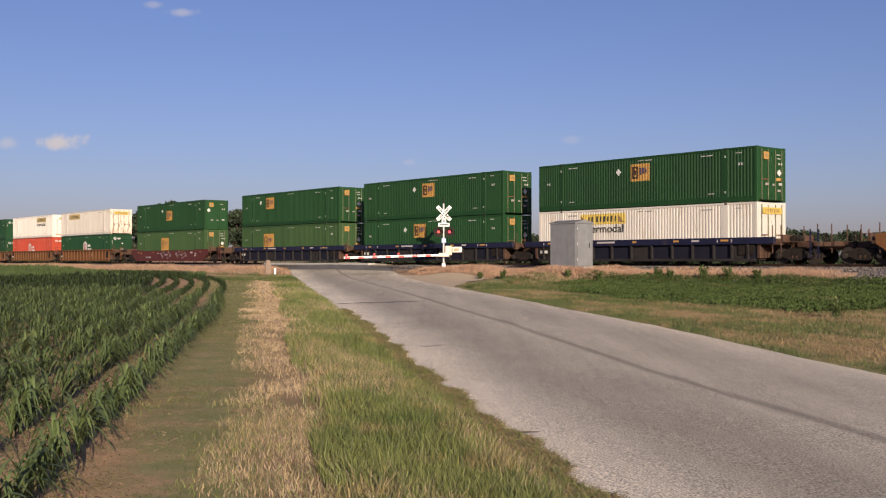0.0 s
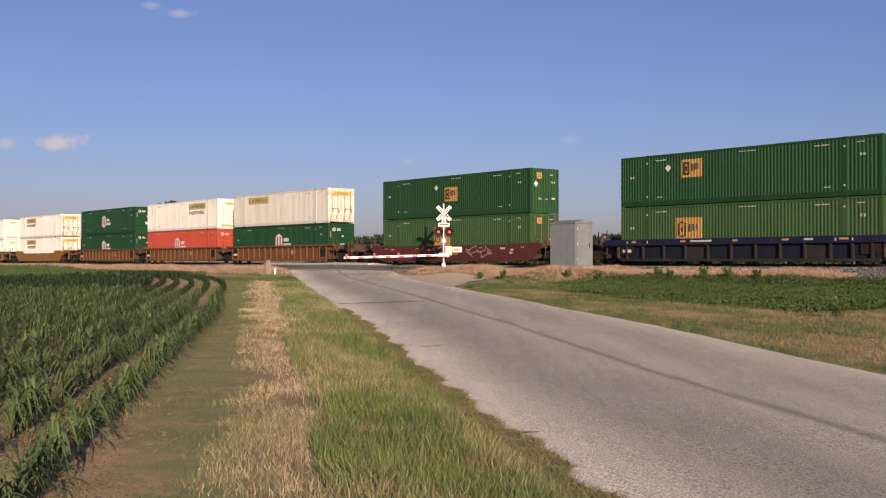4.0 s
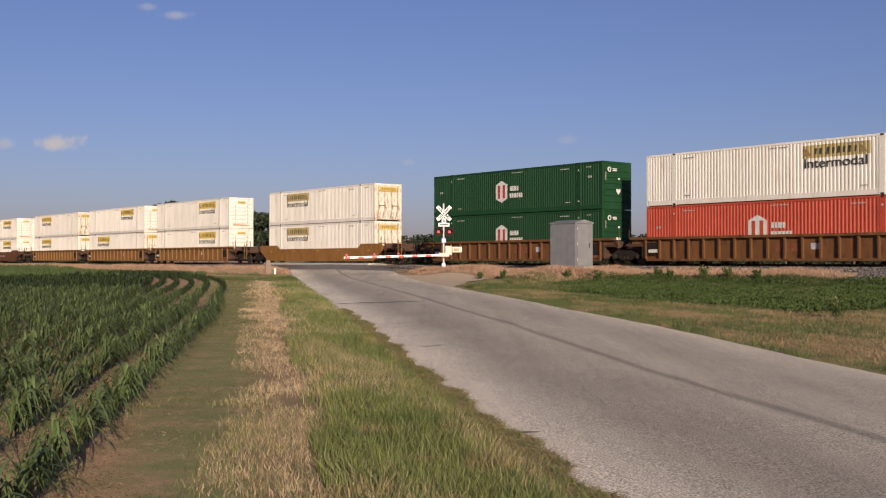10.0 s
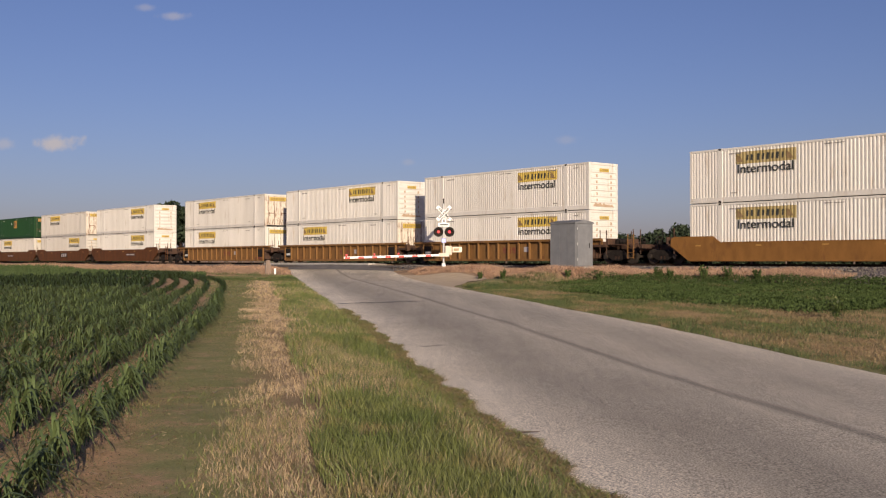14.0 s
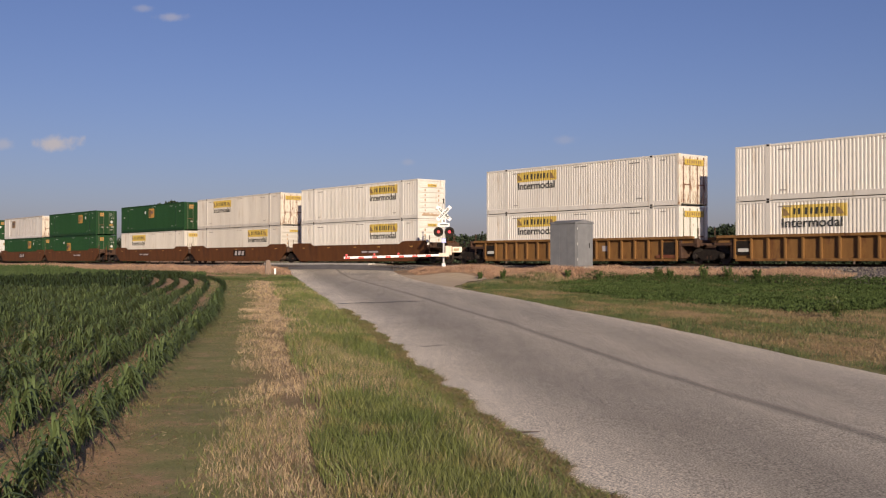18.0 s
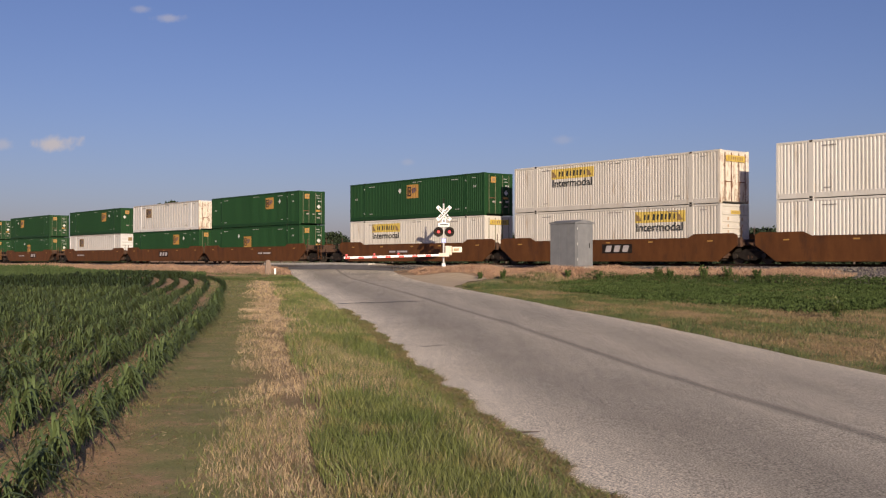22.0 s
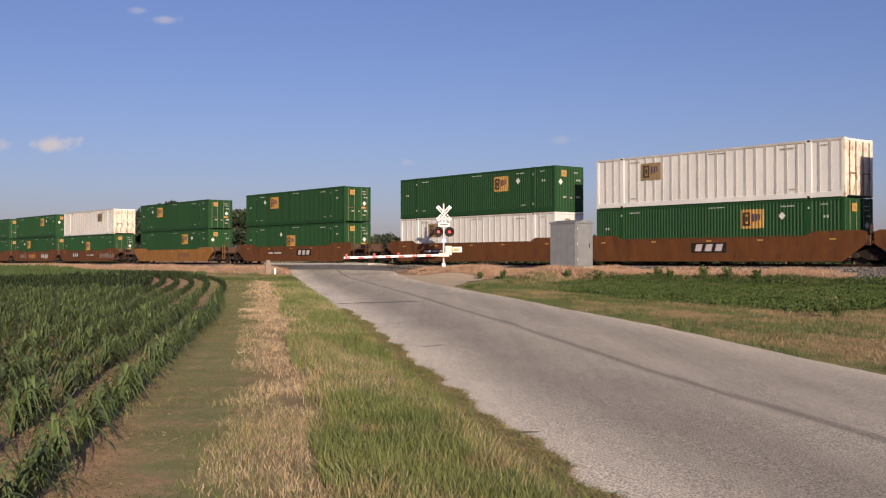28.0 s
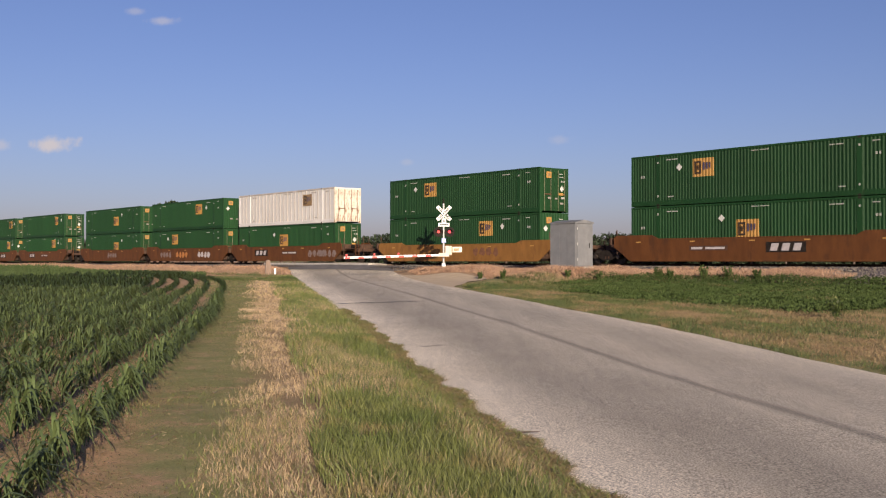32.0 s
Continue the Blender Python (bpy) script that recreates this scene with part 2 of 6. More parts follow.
def box(bm, x0, x1, y0, y1, z0, z1, bevel=0.0):
    m = Matrix.LocRotScale(((x0 + x1) / 2, (y0 + y1) / 2, (z0 + z1) / 2), None, (x1 - x0, y1 - y0, z1 - z0))
    vs = bmesh.ops.create_cube(bm, size=1.0, matrix=m)["verts"]
    if bevel:
        es = list({e for v in vs for e in v.link_edges})
        bmesh.ops.bevel(bm, geom=es, offset=bevel, segments=1, affect="EDGES")
    return bm


def B(x0, x1, y0, y1, z0, z1, bevel=0.0):
    return box(bmesh.new(), x0, x1, y0, y1, z0, z1, bevel)


def rod(bm, a, b, r, r2=None, seg=10):
    a, b = Vector(a), Vector(b)
    d = b - a
    m = Matrix.Translation((a + b) / 2) @ d.to_track_quat("Z", "Y").to_matrix().to_4x4()
    bmesh.ops.create_cone(bm, cap_ends=True, segments=seg, radius1=r, radius2=r if r2 is None else r2, depth=d.length, matrix=m)
    return bm


def prism(pts, y0, y1):
    """A flat outline of (x, z) points, pushed from y0 to y1."""
    bm = bmesh.new()
    vs = [bm.verts.new((x, y0, z)) for x, z in pts]
    f = bm.faces.new(vs)
    ex = bmesh.ops.extrude_face_region(bm, geom=[f])["geom"]
    bmesh.ops.translate(bm, verts=[e for e in ex if isinstance(e, bmesh.types.BMVert)], vec=(0, y1 - y0, 0))
    bmesh.ops.recalc_face_normals(bm, faces=bm.faces)
    return bm


def mesh_np(name, verts, faces, material):
    """A mesh from numpy arrays: verts (n, 3), faces (m, k) with k the same for all."""
    me = bpy.data.meshes.new(name)
    k = faces.shape[1]
    me.vertices.add(len(verts))
    me.vertices.foreach_set("co", np.ascontiguousarray(verts, dtype=np.float32).ravel())
    me.loops.add(faces.size)
    me.loops.foreach_set("vertex_index", np.ascontiguousarray(faces, dtype=np.int32).ravel())
    me.polygons.add(len(faces))
    me.polygons.foreach_set("loop_start", np.arange(0, faces.size, k, dtype=np.int32))
    me.update(calc_edges=True)
    me.validate()
    me.materials.append(material)
    return me


MESHES = {}


def shared(key, make, material):
    """A mesh that alike pieces share."""
    k = (key, material.name)
    if k not in MESHES:
        bm = make()
        me = bpy.data.meshes.new(key)
        bm.to_mesh(me)
        bm.free()
        me.materials.append(material)
        MESHES[k] = me
    return MESHES[k]


# ---- plan: the track runs past at a slant, the road nearly straight ahead ----
PSI = 0.886
CU, SU = math.cos(PSI), math.sin(PSI)          # the train's way is (CU, -SU)
TRACK_D = 48.6                                  # track's centre line from the camera
RAIL_Z = 1.53
ROAD_A = radians(9.75)
RD = (-math.sin(ROAD_A), math.cos(ROAD_A))      # along the road, away from the camera
RN = (math.cos(ROAD_A), math.sin(ROAD_A))       # across it, to the right
Q0, Q1 = 2.41, 9.1                              # the road's edges
SPEED = 11.503


def on_track(s, t=0.0):
    return CU * s + SU * (TRACK_D + t), -SU * s + CU * (TRACK_D + t)


def on_road(r, q):
    return r * RD[0] + q * RN[0], r * RD[1] + q * RN[1]


def plan_np(x, y):
    return x * RD[0] + y * RD[1], x * RN[0] + y * RN[1], x * SU + y * CU - TRACK_D


def sstep(a, b, v):
    k = np.clip((v - a) / (b - a), 0, 1)
    return k * k * (3 - 2 * k)


BASE_R, BASE_Z = [-50, 8, 15, 19, 24, 31, 38, 45, 52, 62, 100], [-0.05, -0.03, 0.0, 0.08, 0.18, 0.23, 0.32, 0.37, 0.41, 0.46, 0.50]


def road_np(x, y):
    r, q, t = plan_np(x, y)
    base = np.interp(r, BASE_R, BASE_Z)
    k = np.interp(np.abs(t), [0, 1.0, 1.6, 3.3, 6, 10, 14], [1, 1, 0.88, 0.5, 0.25, 0.05, 0])
    return base + (RAIL_Z - 0.02 - base) * k


def ground_np(x, y):
    r, q, t = plan_np(x, y)
    base = np.interp(r, BASE_R, BASE_Z)
    k = np.interp(np.abs(t), [0, 2.0, 2.7, 5, 6.3, 8, 10], [1, 1, 0.97, 0.93, 0.72, 0.25, 0])
    bank = base + (RAIL_Z - 0.31 - base) * k
    bank = bank + 0.32 * np.exp(-((x - 3.6) ** 2 + (y - 57.5) ** 2) / 4.0) + 0.07 * np.sin(x * 0.9 + 1.3 * np.sin(y * 0.7)) * k
    pad = np.exp(-(((x - 6.6) ** 2 + (y - 58.0) ** 2) / 5.5) ** 2)
    bank = bank + np.maximum(1.24 - bank, 0) * pad
    near = sstep(1.9, 0.2, np.maximum(np.maximum(Q0 - q, q - Q1), 0))
    return bank + (road_np(x, y) - 0.03 - bank) * near + 0.02 * np.sin(x * 1.7 + 0.6 * y) * np.sin(y * 1.3) * (1 - near)


def gz(x, y):
    return float(ground_np(np.array([x]), np.array([y]))[0])


# ---- ground: one sheet to the horizon ----
def axis(fine_a, fine_b, step, far):
    mid = np.arange(fine_a, fine_b + 0.01, step)
    out = np.geomspace(step * 2, far, 26)
    return np.concatenate([fine_a - out[::-1], mid, fine_b + out])


def grid_mesh(name, X, Y, Z, material):
    n0, n1 = X.shape
    i = np.arange(n0 * n1).reshape(n0, n1)
    f = np.stack([i[:-1, :-1], i[1:, :-1], i[1:, 1:], i[:-1, 1:]], axis=-1).reshape(-1, 4)
    me = mesh_np(name, np.stack([X, Y, Z], -1).reshape(-1, 3), f, material)
    me.polygons.foreach_set("use_smooth", np.ones(len(f), dtype=bool))
    return me


def soil_material():
    """Brown soil in the field, thin dry turf on the verges and bank, set out along the road."""
    m = bpy.data.materials.new("soil_and_turf")
    m.use_nodes = True
    n, ln = m.node_tree.nodes, m.node_tree.links
    pos = n.new("ShaderNodeNewGeometry").outputs["Position"]

    def dot(vec):
        d = n.new("ShaderNodeVectorMath")
        d.operation = "DOT_PRODUCT"
        ln.new(pos, d.inputs[0])
        d.inputs[1].default_value = vec
        return d.outputs["Value"]

    def tex(scale, detail=5.0):
        t = n.new("ShaderNodeTexNoise")
        t.inputs["Scale"].default_value, t.inputs["Detail"].default_value, t.inputs["Roughness"].default_value = scale, detail, 0.65
        ln.new(pos, t.inputs["Vector"])
        return t.outputs["Fac"]

    def ramp(src, stops):
        r = n.new("ShaderNodeValToRGB")
        for k in range(len(stops) - 2):
            r.color_ramp.elements.new(0.5)
        for e, (p, c) in zip(r.color_ramp.elements, stops):
            e.position, e.color = p, (*c, 1)
        ln.new(src, r.inputs["Fac"])
        return r.outputs["Color"]

    def mix(fac, a, b, kind="MIX"):
        x = n.new("ShaderNodeMix")
        x.data_type, x.blend_type = "RGBA", kind
        if isinstance(fac, float):
            x.inputs[0].default_value = fac
        else:
            ln.new(fac, x.inputs[0])
        ln.new(a, x.inputs[6])
        ln.new(b, x.inputs[7])
        return x.outputs[2]

    def band(val, a, b, soft):
        """1 between a and b along a measure, with ragged edges."""
        add = n.new("ShaderNodeMath")
        add.operation = "MULTIPLY_ADD"
        ln.new(tex(1.3), add.inputs[0])
        add.inputs[1].default_value = soft * 2
        ln.new(val, add.inputs[2])
        out = None
        for edge, sign in ((a + soft, 1), (b + soft, -1)):
            r = n.new("ShaderNodeMapRange")
            ln.new(add.outputs[0], r.inputs[0])
            r.inputs[1].default_value, r.inputs[2].default_value = (edge - soft * 0.4, edge + soft * 0.4)
            r.inputs[3].default_value, r.inputs[4].default_value = (0, 1) if sign > 0 else (1, 0)
            if out is None:
                out = r.outputs[0]
            else:
                mul = n.new("ShaderNodeMath")
                mul.operation = "MULTIPLY"
                ln.new(out, mul.inputs[0])
                ln.new(r.outputs[0], mul.inputs[1])
                out = mul.outputs[0]
        return out

    q = dot((RN[0], RN[1], 0))
    t = dot((SU, CU, 0))
    soil = ramp(tex(2.5), [(0.34, (0.28, 0.21, 0.108)), (0.52, (0.43, 0.275, 0.16)), (0.70, (0.60, 0.37, 0.225))])
    turf = ramp(tex(1.6), [(0.36, (0.200, 0.205, 0.082)), (0.54, (0.275, 0.245, 0.115)), (0.68, (0.44, 0.285, 0.175))])
    straw = ramp(tex(2.2), [(0.3, (0.23, 0.165, 0.09)), (0.55, (0.30, 0.215, 0.12)), (0.75, (0.36, 0.26, 0.15))])
    bank = ramp(tex(1.0), [(0.3, (0.31, 0.205, 0.12)), (0.6, (0.42, 0.285, 0.175)), (0.8, (0.48, 0.345, 0.225))])
    along = n.new("ShaderNodeMath")             # bare soil reaches farther from the corn near the field's corner
    along.operation = "MINIMUM"
    ln.new(dot((RD[0], RD[1], 0)), along.inputs[0])
    along.inputs[1].default_value = 20.0
    slant = n.new("ShaderNodeMath")
    slant.operation = "MULTIPLY_ADD"
    ln.new(along.outputs[0], slant.inputs[0])
    slant.inputs[1].default_value = 0.07
    ln.new(q, slant.inputs[2])
    col = mix(band(slant.outputs[0], -0.45, 400.0, 0.6), soil, turf)
    col = mix(band(q, -0.1, 0.8, 0.5), col, straw)
    col = mix(band(t, TRACK_D - 8.2, TRACK_D + 8.2, 0.6), col, bank)
    grain = ramp(tex(45.0), [(0.3, (0.72, 0.72, 0.72)), (0.7, (1.2, 1.2, 1.2))])
    col = mix(1.0, col, grain, "MULTIPLY")
    b = n["Principled BSDF"]
    ln.new(col, b.inputs["Base Color"])
    b.inputs["Roughness"].default_value = 0.95
    b.inputs["Specular IOR Level"].default_value = 0.1
    bp = n.new("ShaderNodeBump")
    bp.inputs["Strength"].default_value, bp.inputs["Distance"].default_value = 0.4, 0.02
    ln.new(tex(22.0, 6.0), bp.inputs["Height"])
    ln.new(bp.outputs["Normal"], b.inputs["Normal"])
    return m


SOIL = soil_material()
gx, gy = np.meshgrid(axis(-70, 40, 0.55, 3500), axis(3, 140, 0.55, 3500), indexing="ij")
tagged(new("ground", grid_mesh("ground", gx, gy, ground_np(gx, gy), SOIL)), "brown soil and dry turf verge, field and railway bank", "ground", kind="structure")

# ---- road ----
def road_edge(r, side):
    """The ragged edges of the road: the near left edge swings in and out, a flare at the crossing."""
    w = 0.04 * math.sin(r * 0.9 + side) + 0.03 * math.sin(r * 2.3 + 2 * side) + 0.012 * math.sin(r * 5.1)
    return w


rs = np.concatenate([np.arange(-12, 40, 0.2), np.arange(40, 100, 0.5)])
cols = np.concatenate([[0], np.linspace(0.002, 0.998, 22), [1]])
X, Y = np.zeros((len(rs), 24)), np.zeros((len(rs), 24))
for i, r in enumerate(rs):
    a, b = Q0 + road_edge(r, 0), Q1 + road_edge(r, 1.7) * 0.6
    for j, k in enumerate(cols):
        X[i, j], Y[i, j] = on_road(r, a + (b - a) * k + (-0.35 if j == 0 else 0.35 if j == 23 else 0))
crown = 0.06 * (1 - (2 * cols - 1) ** 2)
crown[0], crown[-1] = -0.07, -0.07
Z = road_np(X, Y) + crown + 0.012


def road_material():
    m = ASPHALT.copy()
    m.name = "worn_road_surface"
    n, ln = m.node_tree.nodes, m.node_tree.links
    b = n["Principled BSDF"]
    src = b.inputs["Base Color"].links[0].from_socket
    pos = n.new("ShaderNodeNewGeometry").outputs["Position"]
    tex = n.new("ShaderNodeTexNoise")
    tex.inputs["Scale"].default_value, tex.inputs["Detail"].default_value = 1.0, 5
    mp = n.new("ShaderNodeMapping")
    mp.inputs["Rotation"].default_value = (0, 0, -ROAD_A)
    mp.inputs["Scale"].default_value = (1.6, 0.07, 1)
    ln.new(pos, mp.inputs["Vector"])
    ln.new(mp.outputs["Vector"], tex.inputs["Vector"])
    d = n.new("ShaderNodeVectorMath")
    d.operation = "DOT_PRODUCT"
    ln.new(pos, d.inputs[0])
    d.inputs[1].default_value = (RN[0], RN[1], 0)
    add = n.new("ShaderNodeMath")
    add.operation = "MULTIPLY_ADD"
    ln.new(tex.outputs["Fac"], add.inputs[0])
    add.inputs[1].default_value = 0.3
    ln.new(d.outputs["Value"], add.inputs[2])
    mr = n.new("ShaderNodeMapRange")
    ln.new(add.outputs[0], mr.inputs[0])
    mr.inputs[1].default_value, mr.inputs[2].default_value = Q0 + 0.15, Q1 + 0.15
    r = n.new("ShaderNodeValToRGB")
    els = r.color_ramp.elements
    stops = [(0.0, 1.60), (0.07, 1.46), (0.15, 1.06), (0.22, 0.80), (0.30, 0.79), (0.40, 0.90), (0.460, 1.02), (0.472, 0.90), (0.480, 0.60), (0.493, 0.60), (0.508, 0.97), (0.60, 1.03), (0.70, 0.94), (0.80, 0.98), (0.9, 1.14), (1.0, 1.36)]
    for k in range(len(stops) - 2):
        els.new(0.5)
    for e, (p, v) in zip(els, stops):
        e.position, e.color = p, (v * 0.7, v * 0.7, v * 0.7, 1)
    ln.new(mr.outputs[0], r.inputs["Fac"])
    st = n.new("ShaderNodeValToRGB")
    st.color_ramp.elements[0].position, st.color_ramp.elements[1].position = 0.35, 0.65
    st.color_ramp.elements[0].color, st.color_ramp.elements[1].color = (1.26, 1.25, 1.24, 1), (1.53, 1.51, 1.49, 1)
    ln.new(tex.outputs["Fac"], st.inputs["Fac"])
    out = src
    mot = n.new("ShaderNodeTexNoise")           # patches of worn chips, drawn out along the wheel tracks
    mot.inputs["Scale"].default_value, mot.inputs["Detail"].default_value, mot.inputs["Roughness"].default_value = 1.0, 6, 0.7
    mp2 = n.new("ShaderNodeMapping")
    mp2.inputs["Rotation"].default_value = (0, 0, -ROAD_A)
    mp2.inputs["Scale"].default_value = (9.0, 1.5, 1)
    ln.new(pos, mp2.inputs["Vector"])
    ln.new(mp2.outputs["Vector"], mot.inputs["Vector"])
    mo = n.new("ShaderNodeValToRGB")
    mo.color_ramp.elements[0].position, mo.color_ramp.elements[1].position = 0.3, 0.7
    mo.color_ramp.elements[0].color, mo.color_ramp.elements[1].color = (0.90, 0.90, 0.905, 1), (1.10, 1.10, 1.095, 1)
    ln.new(mot.outputs["Fac"], mo.inputs["Fac"])
    for extra in (r.outputs["Color"], st.outputs["Color"], mo.outputs["Color"]):
        x = n.new("ShaderNodeMix")
        x.data_type, x.blend_type = "RGBA", "MULTIPLY"
        x.inputs[0].default_value = 1.0
        ln.new(out, x.inputs[6])
        ln.new(extra, x.inputs[7])
        out = x.outputs[2]
    ln.new(out, b.inputs["Base Color"])
    return m


ROAD = road_material()
tagged(new("road", grid_mesh("road", X, Y, Z, ROAD)), "narrow worn grey chip-seal country road with a dark seam", "road", kind="structure")


def strip(name, pts, width, lift, material, label, category, kind="structure"):
    """A thin band laid on the road along plan points."""
    v, f = [], []
    for k, (x, y) in enumerate(pts):
        a, b = pts[max(k - 1, 0)], pts[min(k + 1, len(pts) - 1)]
        d = Vector((b[0] - a[0], b[1] - a[1]))
        d.normalize()
        w = width * (0.6 + 0.4 * math.sin(k * 1.9 + 1))
        for sg in (-1, 1):
            px, py = x - d.y * w / 2 * sg, y + d.x * w / 2 * sg
            rr, qq, _ = plan_np(px, py)
            kk = (qq - Q0) / (Q1 - Q0)
            v.append((px, py, float(road_np(np.array([px]), np.array([py]))[0]) + 0.06 * (1 - (2 * kk - 1) ** 2) + lift))
        if k:
            f.append((2 * k - 2, 2 * k - 1, 2 * k + 1, 2 * k))
    return tagged(new(name, mesh_np(name, np.array(v), np.array(f), material)), label, category, kind=kind)


strip("tar_seam", [on_road(34.4 + 0.12 * math.sin(k * 0.8) + 0.03 * k, Q0 + 0.05 + k * 0.24) for k in range(13)], 0.5, 0.02, TAR, "dark tar-filled crack across the road", "tar seam")
strip("tar_seam", [on_road(19.2 + 0.05 * k, Q0 + 0.5 + k * 0.1) for k in range(5)], 0.25, 0.018, TAR_FAINT, "small faint dark patch in the road", "tar seam")

# gravel apron right of the road at the signal
ap = []
for k in range(22):
    r = 45 + k * 1.25
    reach = 0.15 + 3.5 * math.exp(-((r - 60.5) / 5.5) ** 2) + 0.25 * math.sin(r * 1.3) * math.exp(-((r - 60) / 8) ** 2)
    ap.append([(on_road(r, Q1 - 0.3 + j / 7 * (reach + 0.3))) for j in range(8)])
ap = np.array(ap)
apz = np.maximum(ground_np(ap[..., 0], ap[..., 1]), road_np(ap[..., 0], ap[..., 1]) - 0.05) + 0.035
tagged(new("gravel_apron", grid_mesh("gravel_apron", ap[..., 0], ap[..., 1], apz, GRAVEL)), "pale gravel apron beside the road", "gravel", kind="structure")

# ---- railway ----
track = tagged(new("railway_track"), "single railway track on grey ballast", "railway track", kind="structure")


def tpose(s, t=0.0, z=0.0, turn=0.0):
    x, y = on_track(s, t)
    return pose(x, y, z, 0, 0, -math.degrees(PSI) + turn)


for side in (-0.75, 0.75):
    bm = bmesh.new()
    box(bm, -600, 500, side - 0.035, side + 0.035, RAIL_Z - 0.05, RAIL_Z, 0.008)
    box(bm, -600, 500, side - 0.01, side + 0.01, RAIL_Z - 0.15, RAIL_Z - 0.05)
    box(bm, -600, 500, side - 0.07, side + 0.07, RAIL_Z - 0.17, RAIL_Z - 0.15)
    part("rail", bm, RAIL_DARK, track, "brown steel rail with a worn head", at=tpose(0))
bm = bmesh.new()
prof = [(-2.7, -0.33), (-1.9, -0.17), (1.9, -0.17), (2.7, -0.33)]
ring = []
for s in np.arange(-600, 501, 4.0):
    ring.append([bm.verts.new((s, y, RAIL_Z + z)) for y, z in prof])
for a, b in zip(ring, ring[1:]):
    for j in range(3):
        bm.faces.new((a[j], b[j], b[j + 1], a[j + 1]))
part("ballast_bed", bm, pmat("ballast_bed", (0.075, 0.064, 0.057), (0.17, 0.15, 0.137), 12, 0.95, bump=1.0, bscale=30, bdist=0.05, fine=(0.5, 1.3), world_space=True), track, at=tpose(0))
tie = shared("tie", lambda: B(-0.11, 0.11, -1.3, 1.3, -0.16, 0.0, 0.012), TIE)
for k in range(150):
    s = -95 + k * 0.56
    x, y = on_track(s)
    q = plan_np(x, y)[1]
    if Q0 - 0.8 < q < Q1 + 0.8:
        continue
    part("tie", tie, TIE, track, at=tpose(s, random.uniform(-0.04, 0.04), RAIL_Z - 0.155, random.uniform(-1, 1)))

# crossing deck between road edges: timber and asphalt panels
deck = tagged(new("crossing_deck"), "grey asphalt and concrete panels between the rails", "level crossing", kind="structure")
sL = (Q0 - 0.6 - (TRACK_D * (SU * RN[0] + CU * RN[1]))) / (CU * RN[0] - SU * RN[1])
sR = (Q1 + 0.6 - (TRACK_D * (SU * RN[0] + CU * RN[1]))) / (CU * RN[0] - SU * RN[1])
for lo, hi in ((-1.9, -0.83), (-0.66, 0.66), (0.83, 1.9)):
    n_p = 6
    for k in range(n_p):
        a, b = sL + (sR - sL) * k / n_p, sL + (sR - sL) * (k + 1) / n_p
        part("panel", B(a + 0.01, b - 0.01, lo, hi, RAIL_Z - 0.16, RAIL_Z - 0.005, 0.01), CONCRETE, deck, at=tpose(0))


# dark asphalt between the road and the panels
for lo, hi in ((-3.7, -1.92), (1.92, 3.9)):
    ss, tt = np.meshgrid(np.linspace(sL + 0.75, sR - 0.75, 40), np.linspace(lo, hi, 7), indexing="ij")
    ss = ss + tt * (CU * RN[1] + SU * RN[0]) / (SU * RN[1] - CU * RN[0])
    ax_, ay_ = CU * ss + SU * (TRACK_D + tt), -SU * ss + CU * (TRACK_D + tt)
    kk = (ax_ * RN[0] + ay_ * RN[1] - Q0) / (Q1 - Q0)
    tagged(new("crossing_asphalt", grid_mesh("crossing_asphalt", ax_, ay_, road_np(ax_, ay_) + 0.06 * (1 - (2 * kk - 1) ** 2) + 0.03, TAR)), "dark asphalt strip along the level crossing", "asphalt", kind="structure")


# ---- crossing signal ----
def font_mesh(text, size, material, depth=0.0):
    cu = bpy.data.curves.new("writing", "FONT")
    cu.body, cu.size, cu.align_x, cu.align_y, cu.extrude = text, size, "CENTER", "CENTER", depth
    cu.offset = 0.012 if size < 0.4 else 0.007
    ob = new("writing", cu)
    bpy.context.view_layer.update()
    me = bpy.data.meshes.new_from_object(ob)
    bpy.data.objects.remove(ob)
    me.materials.clear()
    me.materials.append(material)
    return me


def facing(x, z, y=0.0, turn=0.0):
    """Pose that stands flat writing upright, seen from -y."""
    return pose(x, y, z, 90, 0, 0) @ pose(0, 0, 0, 0, 0, turn)


